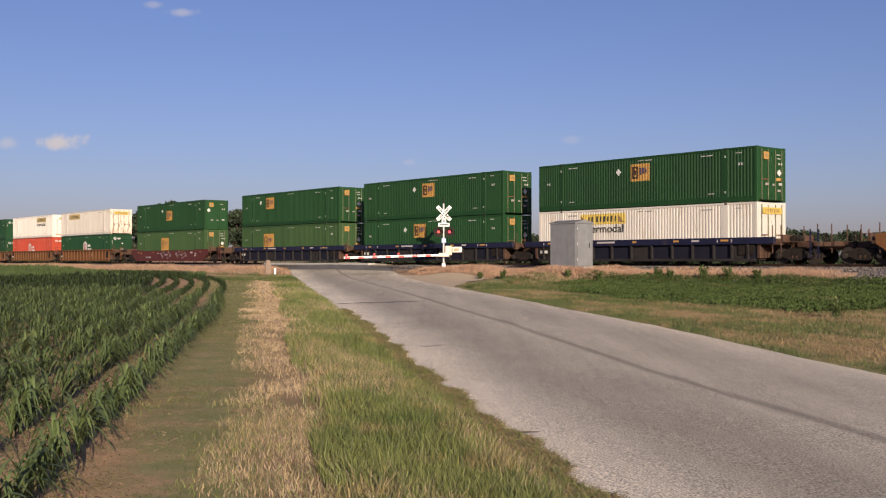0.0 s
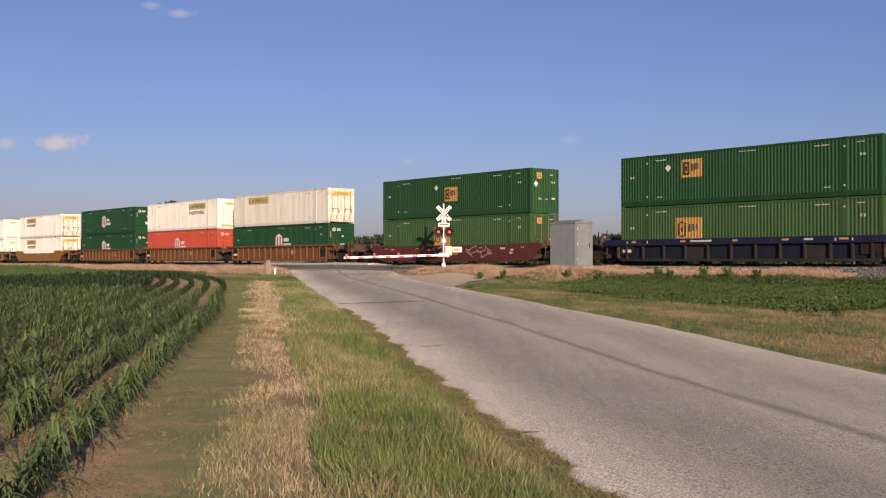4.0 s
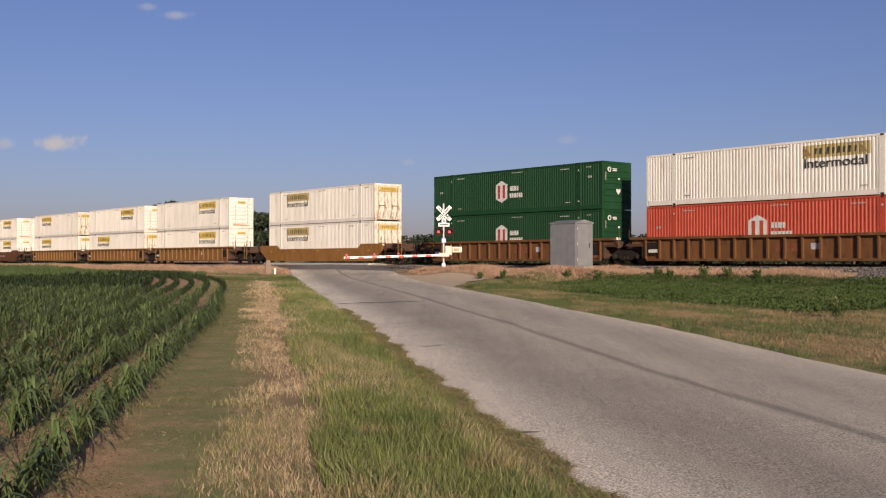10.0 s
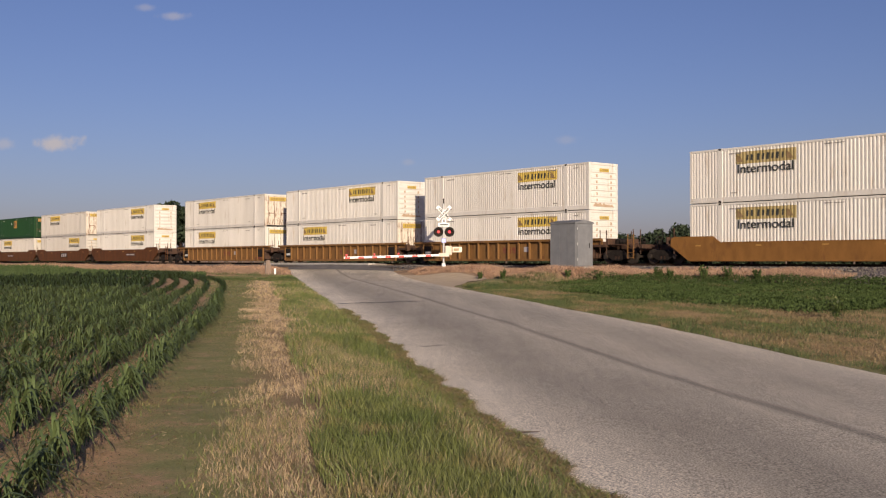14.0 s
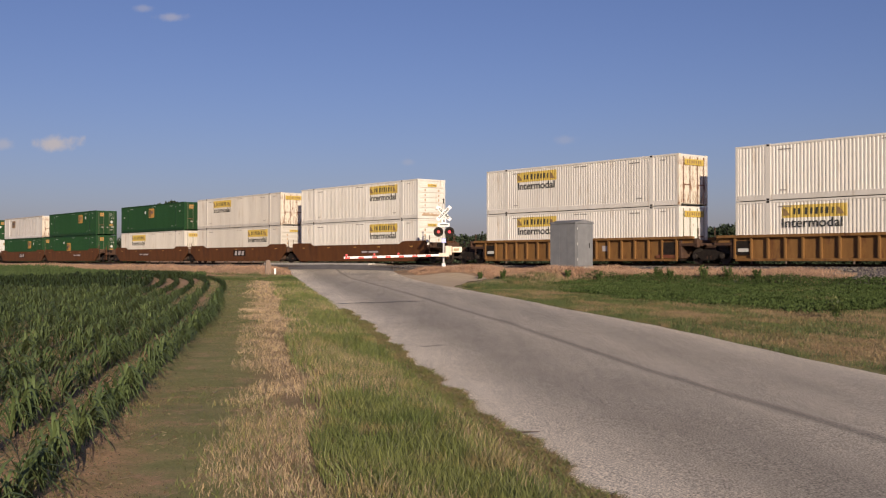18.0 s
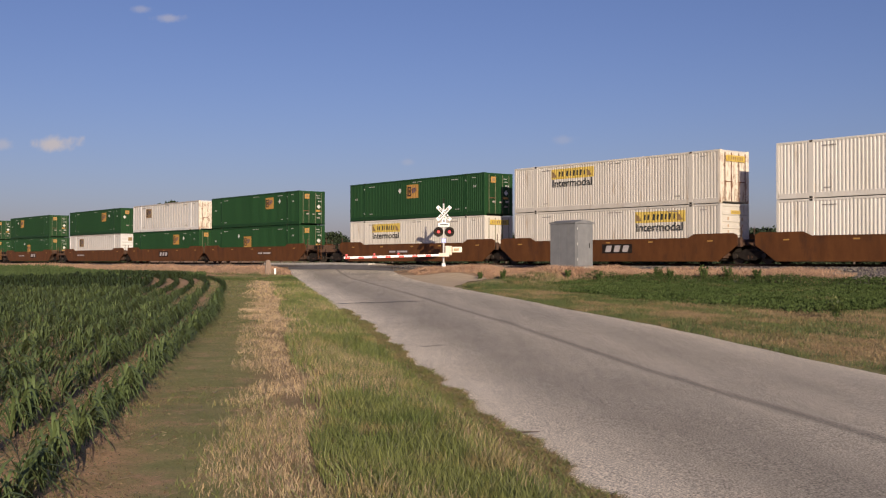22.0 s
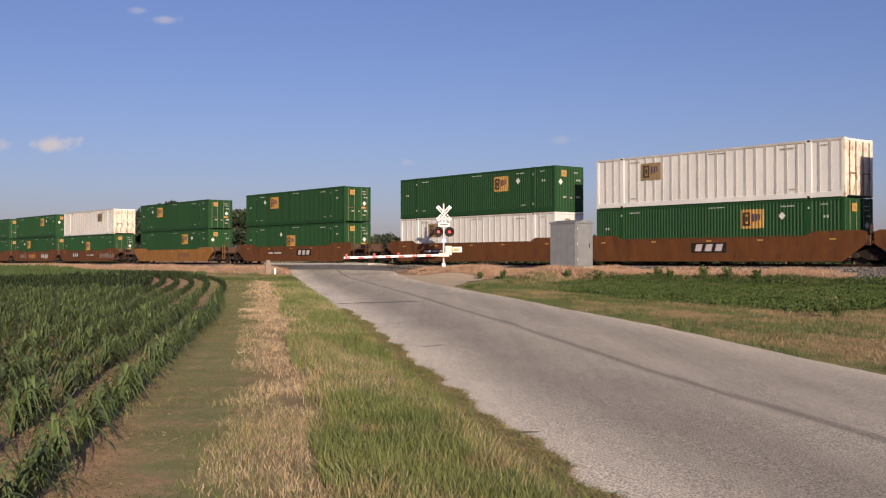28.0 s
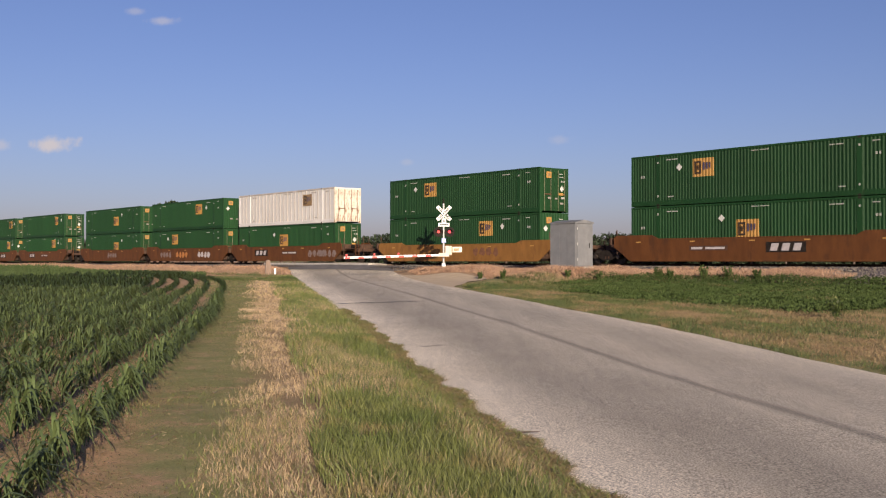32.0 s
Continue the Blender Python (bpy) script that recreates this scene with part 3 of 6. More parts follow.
def crossing_signal():
    d = 70.5
    x, y = 0.04, d
    z = EYE - (480 - HOR) / F_PX * d
    sig = tagged(new("crossing_signal"), "white railroad crossing signal with crossbuck and red lamps", "crossing signal")
    sig.matrix_world = pose(x, y, z, 0, 0, 9.75) @ Matrix.Diagonal((1.038, 1.038, 1.038, 1))
    part("foundation", B(-0.3, 0.3, -0.3, 0.3, -0.5, 0.06, 0.03), CONCRETE, sig)
    bm = bmesh.new()
    rod(bm, (0, 0, 0.05), (0, 0, 4.35), 0.065, seg=14)
    part("mast", bm, GALV, sig)
    bm = bmesh.new()
    rod(bm, (0, 0, 4.3), (0, 0, 4.62), 0.05, 0.03)
    bmesh.ops.create_icosphere(bm, subdivisions=2, radius=0.06, matrix=Matrix.Translation((0, 0, 4.62)))
    part("finial", bm, DARK, sig, "dark mast cap")
    part("mast_base", rod(rod(bmesh.new(), (0, 0, 0.05), (0, 0, 0.5), 0.17, 0.12, 8), (0, 0, 0.05), (0, 0, 0.12), 0.25, seg=8), SIGN_WHITE, sig, "white cast base with bolts")
    zc = 3.72
    for ang, words in ((45, "RAILROAD"), (-45, "CROSSING")):
        pl = part("crossbuck_blade", B(-0.62, 0.62, -0.012, 0.012, -0.115, 0.115, 0.01), SIGN_WHITE, sig, "white reflective blade with black border letters", at=pose(0, -0.09 - (0.03 if ang > 0 else 0), zc, 0, -ang, 0))
        part("lettering", font_mesh(words if ang > 0 else "CROSSING", 0.19, DECAL_BLACK), DECAL_BLACK, pl, at=facing(0, 0, -0.016))
    pl = part("track_count_sign", prism([(-0.36, 2.87), (0.36, 2.87), (0.36, 3.1), (0.14, 3.1), (0.14, 3.38), (-0.14, 3.38), (-0.14, 3.1), (-0.36, 3.1)], -0.11, -0.09), SIGN_WHITE, sig, "white sign with dark unreadable writing")
    part("writing_bar", B(-0.28, 0.28, -0.116, -0.111, 2.94, 3.03), DECAL_BLACK, pl)
    part("writing_bar", B(-0.05, 0.05, -0.116, -0.111, 3.14, 3.32), DECAL_BLACK, pl)
    arm = part("lamp_crossarm", rod(bmesh.new(), (-0.42, -0.02, 2.52), (0.42, -0.02, 2.52), 0.035), DARK, sig)
    for sx, mat in ((-1, LENS_DIM), (1, LENS_RED)):
        cx = sx * 0.36
        bm = bmesh.new()
        rod(bm, (cx, -0.16, 2.52), (cx, -0.14, 2.52), 0.32, seg=28)
        head = part("lamp_background", bm, DARK, arm, "round black lamp background")
        part("lamp_housing", rod(bmesh.new(), (cx, -0.14, 2.52), (cx, 0.06, 2.52), 0.16, 0.12, 18), DARK, arm)
        bm = bmesh.new()
        rod(bm, (cx, -0.185, 2.52), (cx, -0.16, 2.52), 0.095, 0.11, 22)
        part("lens", bm, mat, arm, "glowing red lens")
        bm = bmesh.new()
        for k in range(9):
            a0, a1 = math.pi * k / 9, math.pi * (k + 1) / 9
            v = [bm.verts.new((cx + rr * math.cos(a), yy, 2.52 + rr * math.sin(a))) for a, yy, rr in
                 ((a0, -0.16, 0.165), (a1, -0.16, 0.165), (a1, -0.34, 0.165), (a0, -0.34, 0.165))]
            bm.faces.new(v)
        bmesh.ops.solidify(bm, geom=bm.faces[:], thickness=0.008)
        part("lamp_hood", bm, DARK, arm)
    pl = part("notice_plate", B(-0.14, 0.14, -0.09, -0.08, 1.82, 2.12, 0.0), SIGN_BLUE, sig, "small blue notice plate")
    for k in range(3):
        part("writing_bar", B(-0.1, 0.1, -0.094, -0.0905, 1.88 + 0.075 * k, 1.91 + 0.075 * k), SIGN_WHITE, pl)
    part("bell", rod(rod(bmesh.new(), (-0.16, 0, 3.9), (-0.06, 0, 3.9), 0.02), (-0.55, -0.05, 3.95), (-0.1, -0.05, 3.95), 0.018), DARK, sig)
    # gate mechanism and arm
    bm = bmesh.new()
    box(bm, 0.02, 0.50, -0.34, 0.1, 1.02, 1.62, 0.05)
    part("gate_mechanism", bm, GATE_CREAM, sig, "cream painted gate motor box")
    bm = bmesh.new()
    box(bm, -0.38, 0.3, -0.42, -0.36, 0.92, 1.16, 0.02)
    box(bm, 0.05, 0.32, -0.42, -0.36, 1.1, 1.6, 0.02)
    part("arm_bracket", bm, GATE_CREAM, sig)
    cw = part("counterweight", B(0.50, 1.13, -0.44, -0.38, 1.20, 1.56, 0.02), pmat("cream_counterweight_paint", (0.72, 0.62, 0.48), (0.8, 0.7, 0.56), 3, 0.6, bump=0.1), sig, "cream counterweight plate")
    part("counterweight_mark", B(0.58, 0.92, -0.448, -0.441, 1.28, 1.46), pmat("brown_mark", (0.3, 0.22, 0.12), (0.36, 0.27, 0.16), 4, 0.6, bump=0), cw)
    arm = part("gate_arm", B(-6.45, -0.36, -0.41, -0.38, -0.07, 0.07, 0.01), SIGN_WHITE, sig, "white and red striped gate arm", at=pose(0, 0, 1.03, 0, -1.6, 0))
    for k in range(7):
        a = -6.4 + k * 0.86
        pts = [(a, -0.068), (a + 0.34, -0.068), (a + 0.34, 0.045), (a, 0.045)]
        part("red_stripe", prism(pts, -0.416, -0.411), ARM_RED, arm)
    for k in (-6.4, -4.65, -3.1):
        bm = bmesh.new()
        rod(bm, (k + 0.12, -0.46, 0.16), (k + 0.12, -0.36, 0.16), 0.075, seg=14)
        box(bm, k + 0.09, k + 0.15, -0.42, -0.38, 0.05, 0.12)
        part("arm_lamp", bm, LENS_DIM, arm, "small red arm lamp")


crossing_signal()


# ---- signal cabinet ----
def signal_cabinet():
    d = 57.5
    z = EYE - (475 - HOR) / F_PX * d
    cab = tagged(new("signal_cabinet"), "grey aluminium railway signal cabinet with a low roof", "signal cabinet")
    xc = (1018 - 784) / F_PX * d     # its near upright corner
    cab.matrix_world = pose(xc, d, z, 0, 0, -math.degrees(PSI))
    w, l, h = 1.91, 1.41, 2.53
    part("foundation", B(-w - 0.02, 0.02, -0.02, l + 0.02, -0.9, 0.06), CONCRETE, cab)
    part("body", B(-w, 0, 0, l, 0.05, h, 0.02), ALUMINIUM, cab)
    bm = bmesh.new()
    vs = [bm.verts.new(p) for p in ((-w - 0.06, -0.06, h), (0.06, -0.06, h), (0.06, l + 0.06, h), (-w - 0.06, l + 0.06, h),
                                    (-w - 0.06, l / 2, h + 0.14), (0.06, l / 2, h + 0.14))]
    for f in ((0, 1, 5, 4), (2, 3, 4, 5), (0, 4, 3), (1, 2, 5), (3, 2, 1, 0)):
        bm.faces.new([vs[i] for i in f])
    part("roof", bm, ALUMINIUM, cab)
    part("eave_trim", B(-w - 0.05, 0.05, -0.045, l + 0.05, h - 0.07, h - 0.003), ALUMINIUM, cab)
    door = part("door", B(0.003, 0.03, 0.16, l - 0.16, 0.15, h - 0.18, 0.008), ALUMINIUM, cab, "flat aluminium door")
    part("handle", B(0.03, 0.07, l - 0.34, l - 0.30, 1.12, 1.38, 0.008), DARK, door)
    for k in range(3):
        part("hinge", rod(bmesh.new(), (0.035, 0.15, 0.4 + k * 0.85), (0.035, 0.15, 0.55 + k * 0.85), 0.018), GALV, door)
    for k in range(4):
        part("panel_seam", B(-w + 0.02 + k * 0.66, -w + 0.045 + k * 0.66, -0.012, -0.002, 0.1, h - 0.1), ALUMINIUM, cab)


signal_cabinet()


# ---- wooden stub and marker left of the road at the crossing ----
def at_px(px, d):
    return (px - 784) / F_PX * d, d


x, y = at_px(474, 80)
st = tagged(new("wooden_post"), "weathered grey-brown broken wooden post stub", "post")
st.matrix_world = pose(x, y, gz(x, y), 0, 0, 20) @ Matrix.Diagonal((0.85, 0.85, 0.92, 1))
part("stump", prism([(-0.27, -0.2), (0.27, -0.2), (0.25, 0.6), (0.19, 1.18), (0.05, 1.24), (-0.14, 1.2), (-0.24, 0.6)], -0.16, 0.16), WOOD_POST, st)
bm = bmesh.new()
for k in range(9):
    a = -2.6 + 0.35 * k
    rod(bm, (-0.3 + 0.03 * k, -0.1, -0.15), (-0.5 + 0.75 * math.cos(a), -0.1 + 0.3 * math.sin(k * 2.2), 0.45 + 0.3 * abs(math.sin(k * 1.7))), 0.03, 0.012, 5)
part("dead_branches", bm, REED, st, "dry broken branches leaning on the stub")
x, y = at_px(487, 80)
mk = tagged(new("marker_post"), "small white marker post", "marker post")
mk.matrix_world = pose(x, y, gz(x, y))
part("post", B(-0.065, 0.065, -0.04, 0.04, -0.2, 0.46, 0.015), SIGN_WHITE, mk)


# ---- plants ----
rng = np.random.default_rng(7)


def blades(name, x, y, height, width, lean, material, label, category, lift=0.0):
    """Tapered, bent grass blades at plan points, one object."""
    n = len(x)
    z = ground_np(x, y) + lift - 0.02
    a = rng.uniform(0, 2 * np.pi, n)
    h = height * rng.uniform(0.55, 1.25, n)
    q = plan_np(x, y)[1]
    if np.max(height) > 0.12:            # shorter towards the road
        h = h * np.where((q > 1.2) & (q < Q0 + 0.1), np.clip((Q0 + 0.25 - q) / 0.7, 0.4, 1), 1.0)
    w = width * rng.uniform(0.7, 1.3, n)
    bend = lean * h * rng.uniform(0.2, 1.3, n)
    turn = rng.uniform(0, 2 * np.pi, n)
    ax, ay = np.cos(turn) * w / 2, np.sin(turn) * w / 2
    bx, by = np.cos(a) * bend, np.sin(a) * bend
    v = np.empty((n, 5, 3))
    v[:, 0] = np.stack([x - ax, y - ay, z], -1)
    v[:, 1] = np.stack([x + ax, y + ay, z], -1)
    v[:, 2] = np.stack([x + bx * 0.35 - ax * 0.8, y + by * 0.35 - ay * 0.8, z + h * 0.6], -1)
    v[:, 3] = np.stack([x + bx * 0.35 + ax * 0.8, y + by * 0.35 + ay * 0.8, z + h * 0.6], -1)
    v[:, 4] = np.stack([x + bx, y + by, z + h], -1)
    f = np.array([[0, 1, 3], [0, 3, 2], [2, 3, 4]])[None] + (np.arange(n) * 5)[:, None, None]
    me = mesh_np(name, v.reshape(-1, 3), f.reshape(-1, 3), material)
    return tagged(new(name, me), label, category, kind="stuff")


def wander(r):
    """How the borders of the grass strips wander along the road."""
    return 0.16 * np.sin(r * 0.55) + 0.12 * np.sin(r * 1.7 + 1) + 0.07 * np.sin(r * 4.3)


def patchy(x, y):
    return np.sin(x * 2.1 + 1.7 * np.sin(y * 1.1)) + np.sin(y * 1.9 + 1.3 * np.sin(x * 1.6)) + np.sin(x * 5.3 + y * 4.1) * 0.7


def scatter(r0, r1, q0, q1, per_m2, clump=0.0, soft=0.6):
    n = int((r1 - r0) * (q1 - q0 + soft) * per_m2)
    r, q = rng.uniform(r0, r1, n), rng.uniform(q0 - soft / 2, q1 + soft / 2, n)
    x, y = r * RD[0] + q * RN[0], r * RD[1] + q * RN[1]
    t = x * SU + y * CU - TRACK_D
    keep = ((np.abs(x) < 0.47 * y + 1.5) | (r1 <= 5)) & (t < -17.6 + 1.2 * np.sin(x * 0.5) + 0.5 * np.sin(x * 1.7) + np.where(q < Q0, 30, 0))
    qw = q - wander(r)
    edge = np.minimum(qw - q0, q1 - qw) / soft + 0.5
    keep &= rng.uniform(0, 1, n) < np.clip(edge, 0, 1)
    keep &= (q < Q0 + 0.02) | (q > Q1 + 0.05)
    if isinstance(clump, tuple):
        keep &= rng.uniform(-1, 1, n) * 1.3 + patchy(x * clump[1], y * clump[1] * 0.4) * clump[0] > (clump[2] if len(clump) > 2 else 0.1)
    elif clump:
        keep &= rng.uniform(-1, 1, n) * 1.6 + patchy(x, y) * clump > -0.3
    return x[keep], y[keep]


def many(*sets):
    return np.concatenate([s[0] for s in sets]), np.concatenate([s[1] for s in sets])


def grown(name, material, label, category, bands):
    """Blade bands: (r0, r1, q0, q1, per m2, clump, height, width, lean), joined into one object."""
    obs = []
    for r0, r1, q0, q1, n, cl, h, w, ln_ in bands:
        x, y = scatter(r0, r1, q0, q1, n, cl)
        if len(x):
            obs.append(blades(name, x, y, h, w, ln_, material, label, category))
    bm_v, bm_f, off = [], [], 0
    for o in obs:
        me = o.data
        v = np.empty(len(me.vertices) * 3, dtype=np.float32)
        me.vertices.foreach_get("co", v)
        f = np.empty(len(me.loops), dtype=np.int32)
        me.loops.foreach_get("vertex_index", f)
        bm_v.append(v.reshape(-1, 3))
        bm_f.append(f.reshape(-1, 3) + off)
        off += len(me.vertices)
        bpy.data.objects.remove(o)
        bpy.data.meshes.remove(me)
    me = mesh_np(name, np.concatenate(bm_v), np.concatenate(bm_f), material)
    return tagged(new(name, me), label, category, kind="stuff")


grown("verge_grass", GRASS, "green grass with straw tips along the road edge", "grass", [
    (-14, 5, 0.75, 2.45, 260, 0.5, 0.16, 0.014, 0.6), (5, 13, 0.75, 2.5, 3900, 0.5, 0.175, 0.0085, 0.6), (13, 22, 0.75, 2.45, 2500, 0.5, 0.18, 0.0105, 0.6), (22, 40, 0.8, 2.4, 950, 0.5, 0.17, 0.013, 0.6),
    (40, 78, 0.7, 2.3, 220, 0.5, 0.16, 0.03, 0.7), (5, 13, -0.4, 0.75, 520, 0.8, 0.09, 0.007, 0.9), (6, 14, -2.4, -0.9, 500, (2.2, 1.6, 1.9), 0.055, 0.009, 1.1)])
grown("straw_grass", GRASS_DRY, "dry straw-coloured grass strip on the verge", "dry grass", [
    (-14, 5, -0.5, 0.9, 200, 0.6, 0.08, 0.012, 1.0), (5, 13, -0.22, 1.0, 1950, 1.0, 0.085, 0.0045, 0.8), (13, 22, -0.2, 0.9, 1200, 0.9, 0.08, 0.007, 0.9), (22, 40, -0.35, 0.85, 850, 0.7, 0.08, 0.012, 1.0), (5, 30, 2.1, 2.6, 700, 0.6, 0.09, 0.006, 1.6),
    (40, 75, -0.5, 0.7, 150, 0.3, 0.11, 0.03, 1.0), (5, 22, 0.85, 2.45, 2600, (1.3, 0.75, 0.7), 0.17, 0.0065, 0.5), (22, 60, 0.9, 2.4, 420, (1.2, 0.6, 0.5), 0.15, 0.016, 0.7)])
grown("mown_grass", GRASS_MOWN, "short mown grass and weeds on a tractor track", "grass", [
    (-14, 5, -1.5, -0.3, 200, 0.6, 0.05, 0.014, 1.2), (5, 13, -2.1, 0.05, 2900, (1.2, 0.9, -0.7), 0.028, 0.0085, 1.4), (13, 22, -2.1, 0.05, 1700, (1.0, 0.7, -0.9), 0.032, 0.0115, 1.3), (22, 40, -1.6, -0.2, 1100, 0.3, 0.045, 0.014, 1.2), (5, 27, -6.5, -1.8, 800, (1.0, 1.1, -1.2), 0.036, 0.015, 1.4),
    (40, 85, -3.5, -0.3, 130, 0.6, 0.08, 0.03, 1.1)])
grown("roadside_grass", GRASS_ROUGH, "rough green grass in patches beside the road", "grass", [
    (10, 30, 9.2, 12.5, 900, (1.2, 0.7), 0.07, 0.009, 0.9), (30, 62, 9.2, 15, 480, (1.2, 0.5), 0.09, 0.014, 0.9), (14, 55, 12.5, 24, 420, (1.2, 0.5), 0.08, 0.012, 0.9),
    (12, 56, 9.15, 9.7, 800, (1.5, 1.2), 0.12, 0.011, 0.7), (16, 50, 10, 22, 160, (2.2, 1.1), 0.13, 0.013, 0.8)])
grown("roadside_straw", DRY_ROUGH, "dead brown grass among weeds beside the road", "dry grass", [
    (10, 30, 9.1, 12.5, 1100, (-1.0, 0.7), 0.065, 0.009, 1.0), (30, 60, 9.12, 15, 460, (-1.0, 0.5), 0.08, 0.014, 1.0), (14, 55, 12.5, 24, 520, (-1.0, 0.5), 0.085, 0.012, 1.0)])


def edge_mats():
    """Matted grass that hangs over the ragged edge of the road."""
    r = 5.5 + 26 * rng.uniform(0, 1, 46000) ** 1.4
    out = 0.06 + 0.08 * np.sin(r * 2.1 + 1.2 * np.sin(r * 0.9)) + 0.04 * np.sin(r * 5.1 + 2) + 0.02 * np.sin(r * 11.3)
    q = Q0 - 0.2 + (0.2 + out) * rng.uniform(0, 1, len(r)) ** 0.8
    x, y = r * RD[0] + q * RN[0], r * RD[1] + q * RN[1]
    return x, y


mx_, my_ = edge_mats()
half = len(mx_) * 4 // 5
blades("edge_straw_mat", mx_[:half], my_[:half], 0.05, 0.010, 2.6, DRY_ROUGH, "matted dry grass hanging over the road edge", "dry grass", 0.045)
blades("edge_grass_mat", mx_[half:], my_[half:], 0.07, 0.008, 1.6, GRASS, "green grass tufts hanging over the road edge", "grass", 0.045)


def twig(r, q, turn, length):
    x, y = on_road(r, q)
    t = tagged(new("twig"), "thin dark twig lying on the road edge", "twig")
    t.matrix_world = pose(x, y, float(road_np(np.array([x]), np.array([y]))[0]) + 0.03, 0, 0, turn)
    bm = bmesh.new()
    rod(bm, (-length / 2, 0, 0), (0, 0.02, 0.012), 0.009, 0.008, 6)
    rod(bm, (0, 0.02, 0.012), (length / 2, 0.0, 0.016), 0.008, 0.004, 6)
    part("stem", bm, BARK, t)
    part("side_shoot", rod(bmesh.new(), (-length * 0.2, 0.01, 0.006), (-length * 0.05, 0.07, 0.02), 0.005, 0.003, 5), BARK, t)


twig(10.05, 2.52, 8, 0.34)


# straw residue and clods on the bare strip beside the corn and between its rows
rx, ry = many(scatter(5, 14, -5.5, -0.4, 60, 1.2), scatter(14, 26, -6, -0.4, 20, 1.0))
blades("crop_residue", rx, ry, 0.014, 0.009, 8.0, DRY_ROUGH, "pale straw litter lying on bare soil", "straw litter", 0.03)


rx, ry = many(scatter(5, 17, -5.0, -0.3, 22, 0.8), scatter(6, 12, -2.4, -1.0, 40, 1.2))
blades("stalk_litter", rx, ry, 0.018, 0.014, 9.0, GRASS_DRY, "broken pale stalks lying on bare soil", "straw litter", 0.03)


def lumps(name, x, y, lo, hi, material, label, category):
    """Rough stones or clods as one object."""
    n = len(x)
    base = np.array([[1, 0, 0], [0, 1, 0], [-1, 0, 0], [0, -1, 0], [0, 0, 0.8], [0, 0, -1]], dtype=float)
    z = ground_np(x, y) + 0.012
    off = np.abs(x * SU + y * CU - TRACK_D)
    z = np.where(off < 2.7, np.maximum(z, RAIL_Z - 0.32 + 0.2 * np.clip(2.7 - off, 0, 0.8)), z)
    v = base[None] * rng.uniform(lo, hi, (n, 1, 3)) + rng.normal(0, lo * 0.35, (n, 6, 3)) + np.stack([x, y, z], -1)[:, None]
    f = np.array([[0, 1, 4], [1, 2, 4], [2, 3, 4], [3, 0, 4], [1, 0, 5], [2, 1, 5], [3, 2, 5], [0, 3, 5]])[None] + (np.arange(n) * 6)[:, None, None]
    tagged(new(name, mesh_np(name, v.reshape(-1, 3), f.reshape(-1, 3), material)), label, category, kind="stuff")


rx, ry = many(scatter(5, 14, -5.5, -0.7, 130, 1.2), scatter(14, 26, -6, -0.8, 120, 1.0), scatter(6, 11.5, -2.4, -1.1, 300, 1.6))
lumps("soil_clods", rx, ry, 0.003, 0.011, CLOD, "small reddish-brown soil clods by the corn", "soil clods")
# crumbs of gravel along the road's pale edge
gr, gq = rng.uniform(6, 30, 2600), rng.normal(2.55, 0.16, 2600)
lumps("edge_gravel", gr * RD[0] + gq * RN[0], gr * RD[1] + gq * RN[1], 0.006, 0.016, GRAVEL, "loose pale gravel on the road edge", "gravel")


# ---- corn ----
def corn_leaf(segs, length, width, rise, az, z0):
    """Verts and faces of one arching leaf."""
    v, f = [], []
    d, n = np.array([math.cos(az), math.sin(az)]), np.array([-math.sin(az), math.cos(az)])
    for k in range(segs + 1):
        u = k / segs
        out, up = length * u * (0.72 + 0.28 * u), rise * (u * 2.6 - 2.5 * u * u)
        w = width * (0.55 + 1.3 * u - 1.85 * u * u) if k < segs else 0.002
        for s in (-1, 1):
            p = d * out + n * s * w / 2
            v.append((p[0], p[1], z0 + up + (0.008 if s else 0)))
        if k:
            f.append((2 * k - 2, 2 * k - 1, 2 * k + 1, 2 * k))
    return v, f


def corn_template(seed, leaves, segs, wide):
    rnd = random.Random(seed)
    v, f = [], []
    az = rnd.uniform(0, math.pi)
    for k in range(3 if segs > 2 else 2):
        a = k * 2 * math.pi / (3 if segs > 2 else 2)
        v.append((0.011 * math.cos(a), 0.011 * math.sin(a), -0.03))
        v.append((0.007 * math.cos(a), 0.007 * math.sin(a), 0.28))
    m = len(v) // 2
    for k in range(m if m > 2 else 1):
        j = (k + 1) % m
        f.append((2 * k, 2 * j, 2 * j + 1, 2 * k + 1))
    for k in range(leaves):
        u = k / max(leaves - 1, 1)
        lv, lf = corn_leaf(segs, rnd.uniform(0.30, 0.48) * (1 - 0.3 * u), wide * rnd.uniform(0.8, 1.2), rnd.uniform(0.24, 0.42), az + math.pi * k + rnd.uniform(-0.5, 0.5), 0.03 + 0.2 * u)
        o = len(v)
        v += lv
        f += [tuple(i + o for i in q) for q in lf]
    return np.array(v), np.array(f)


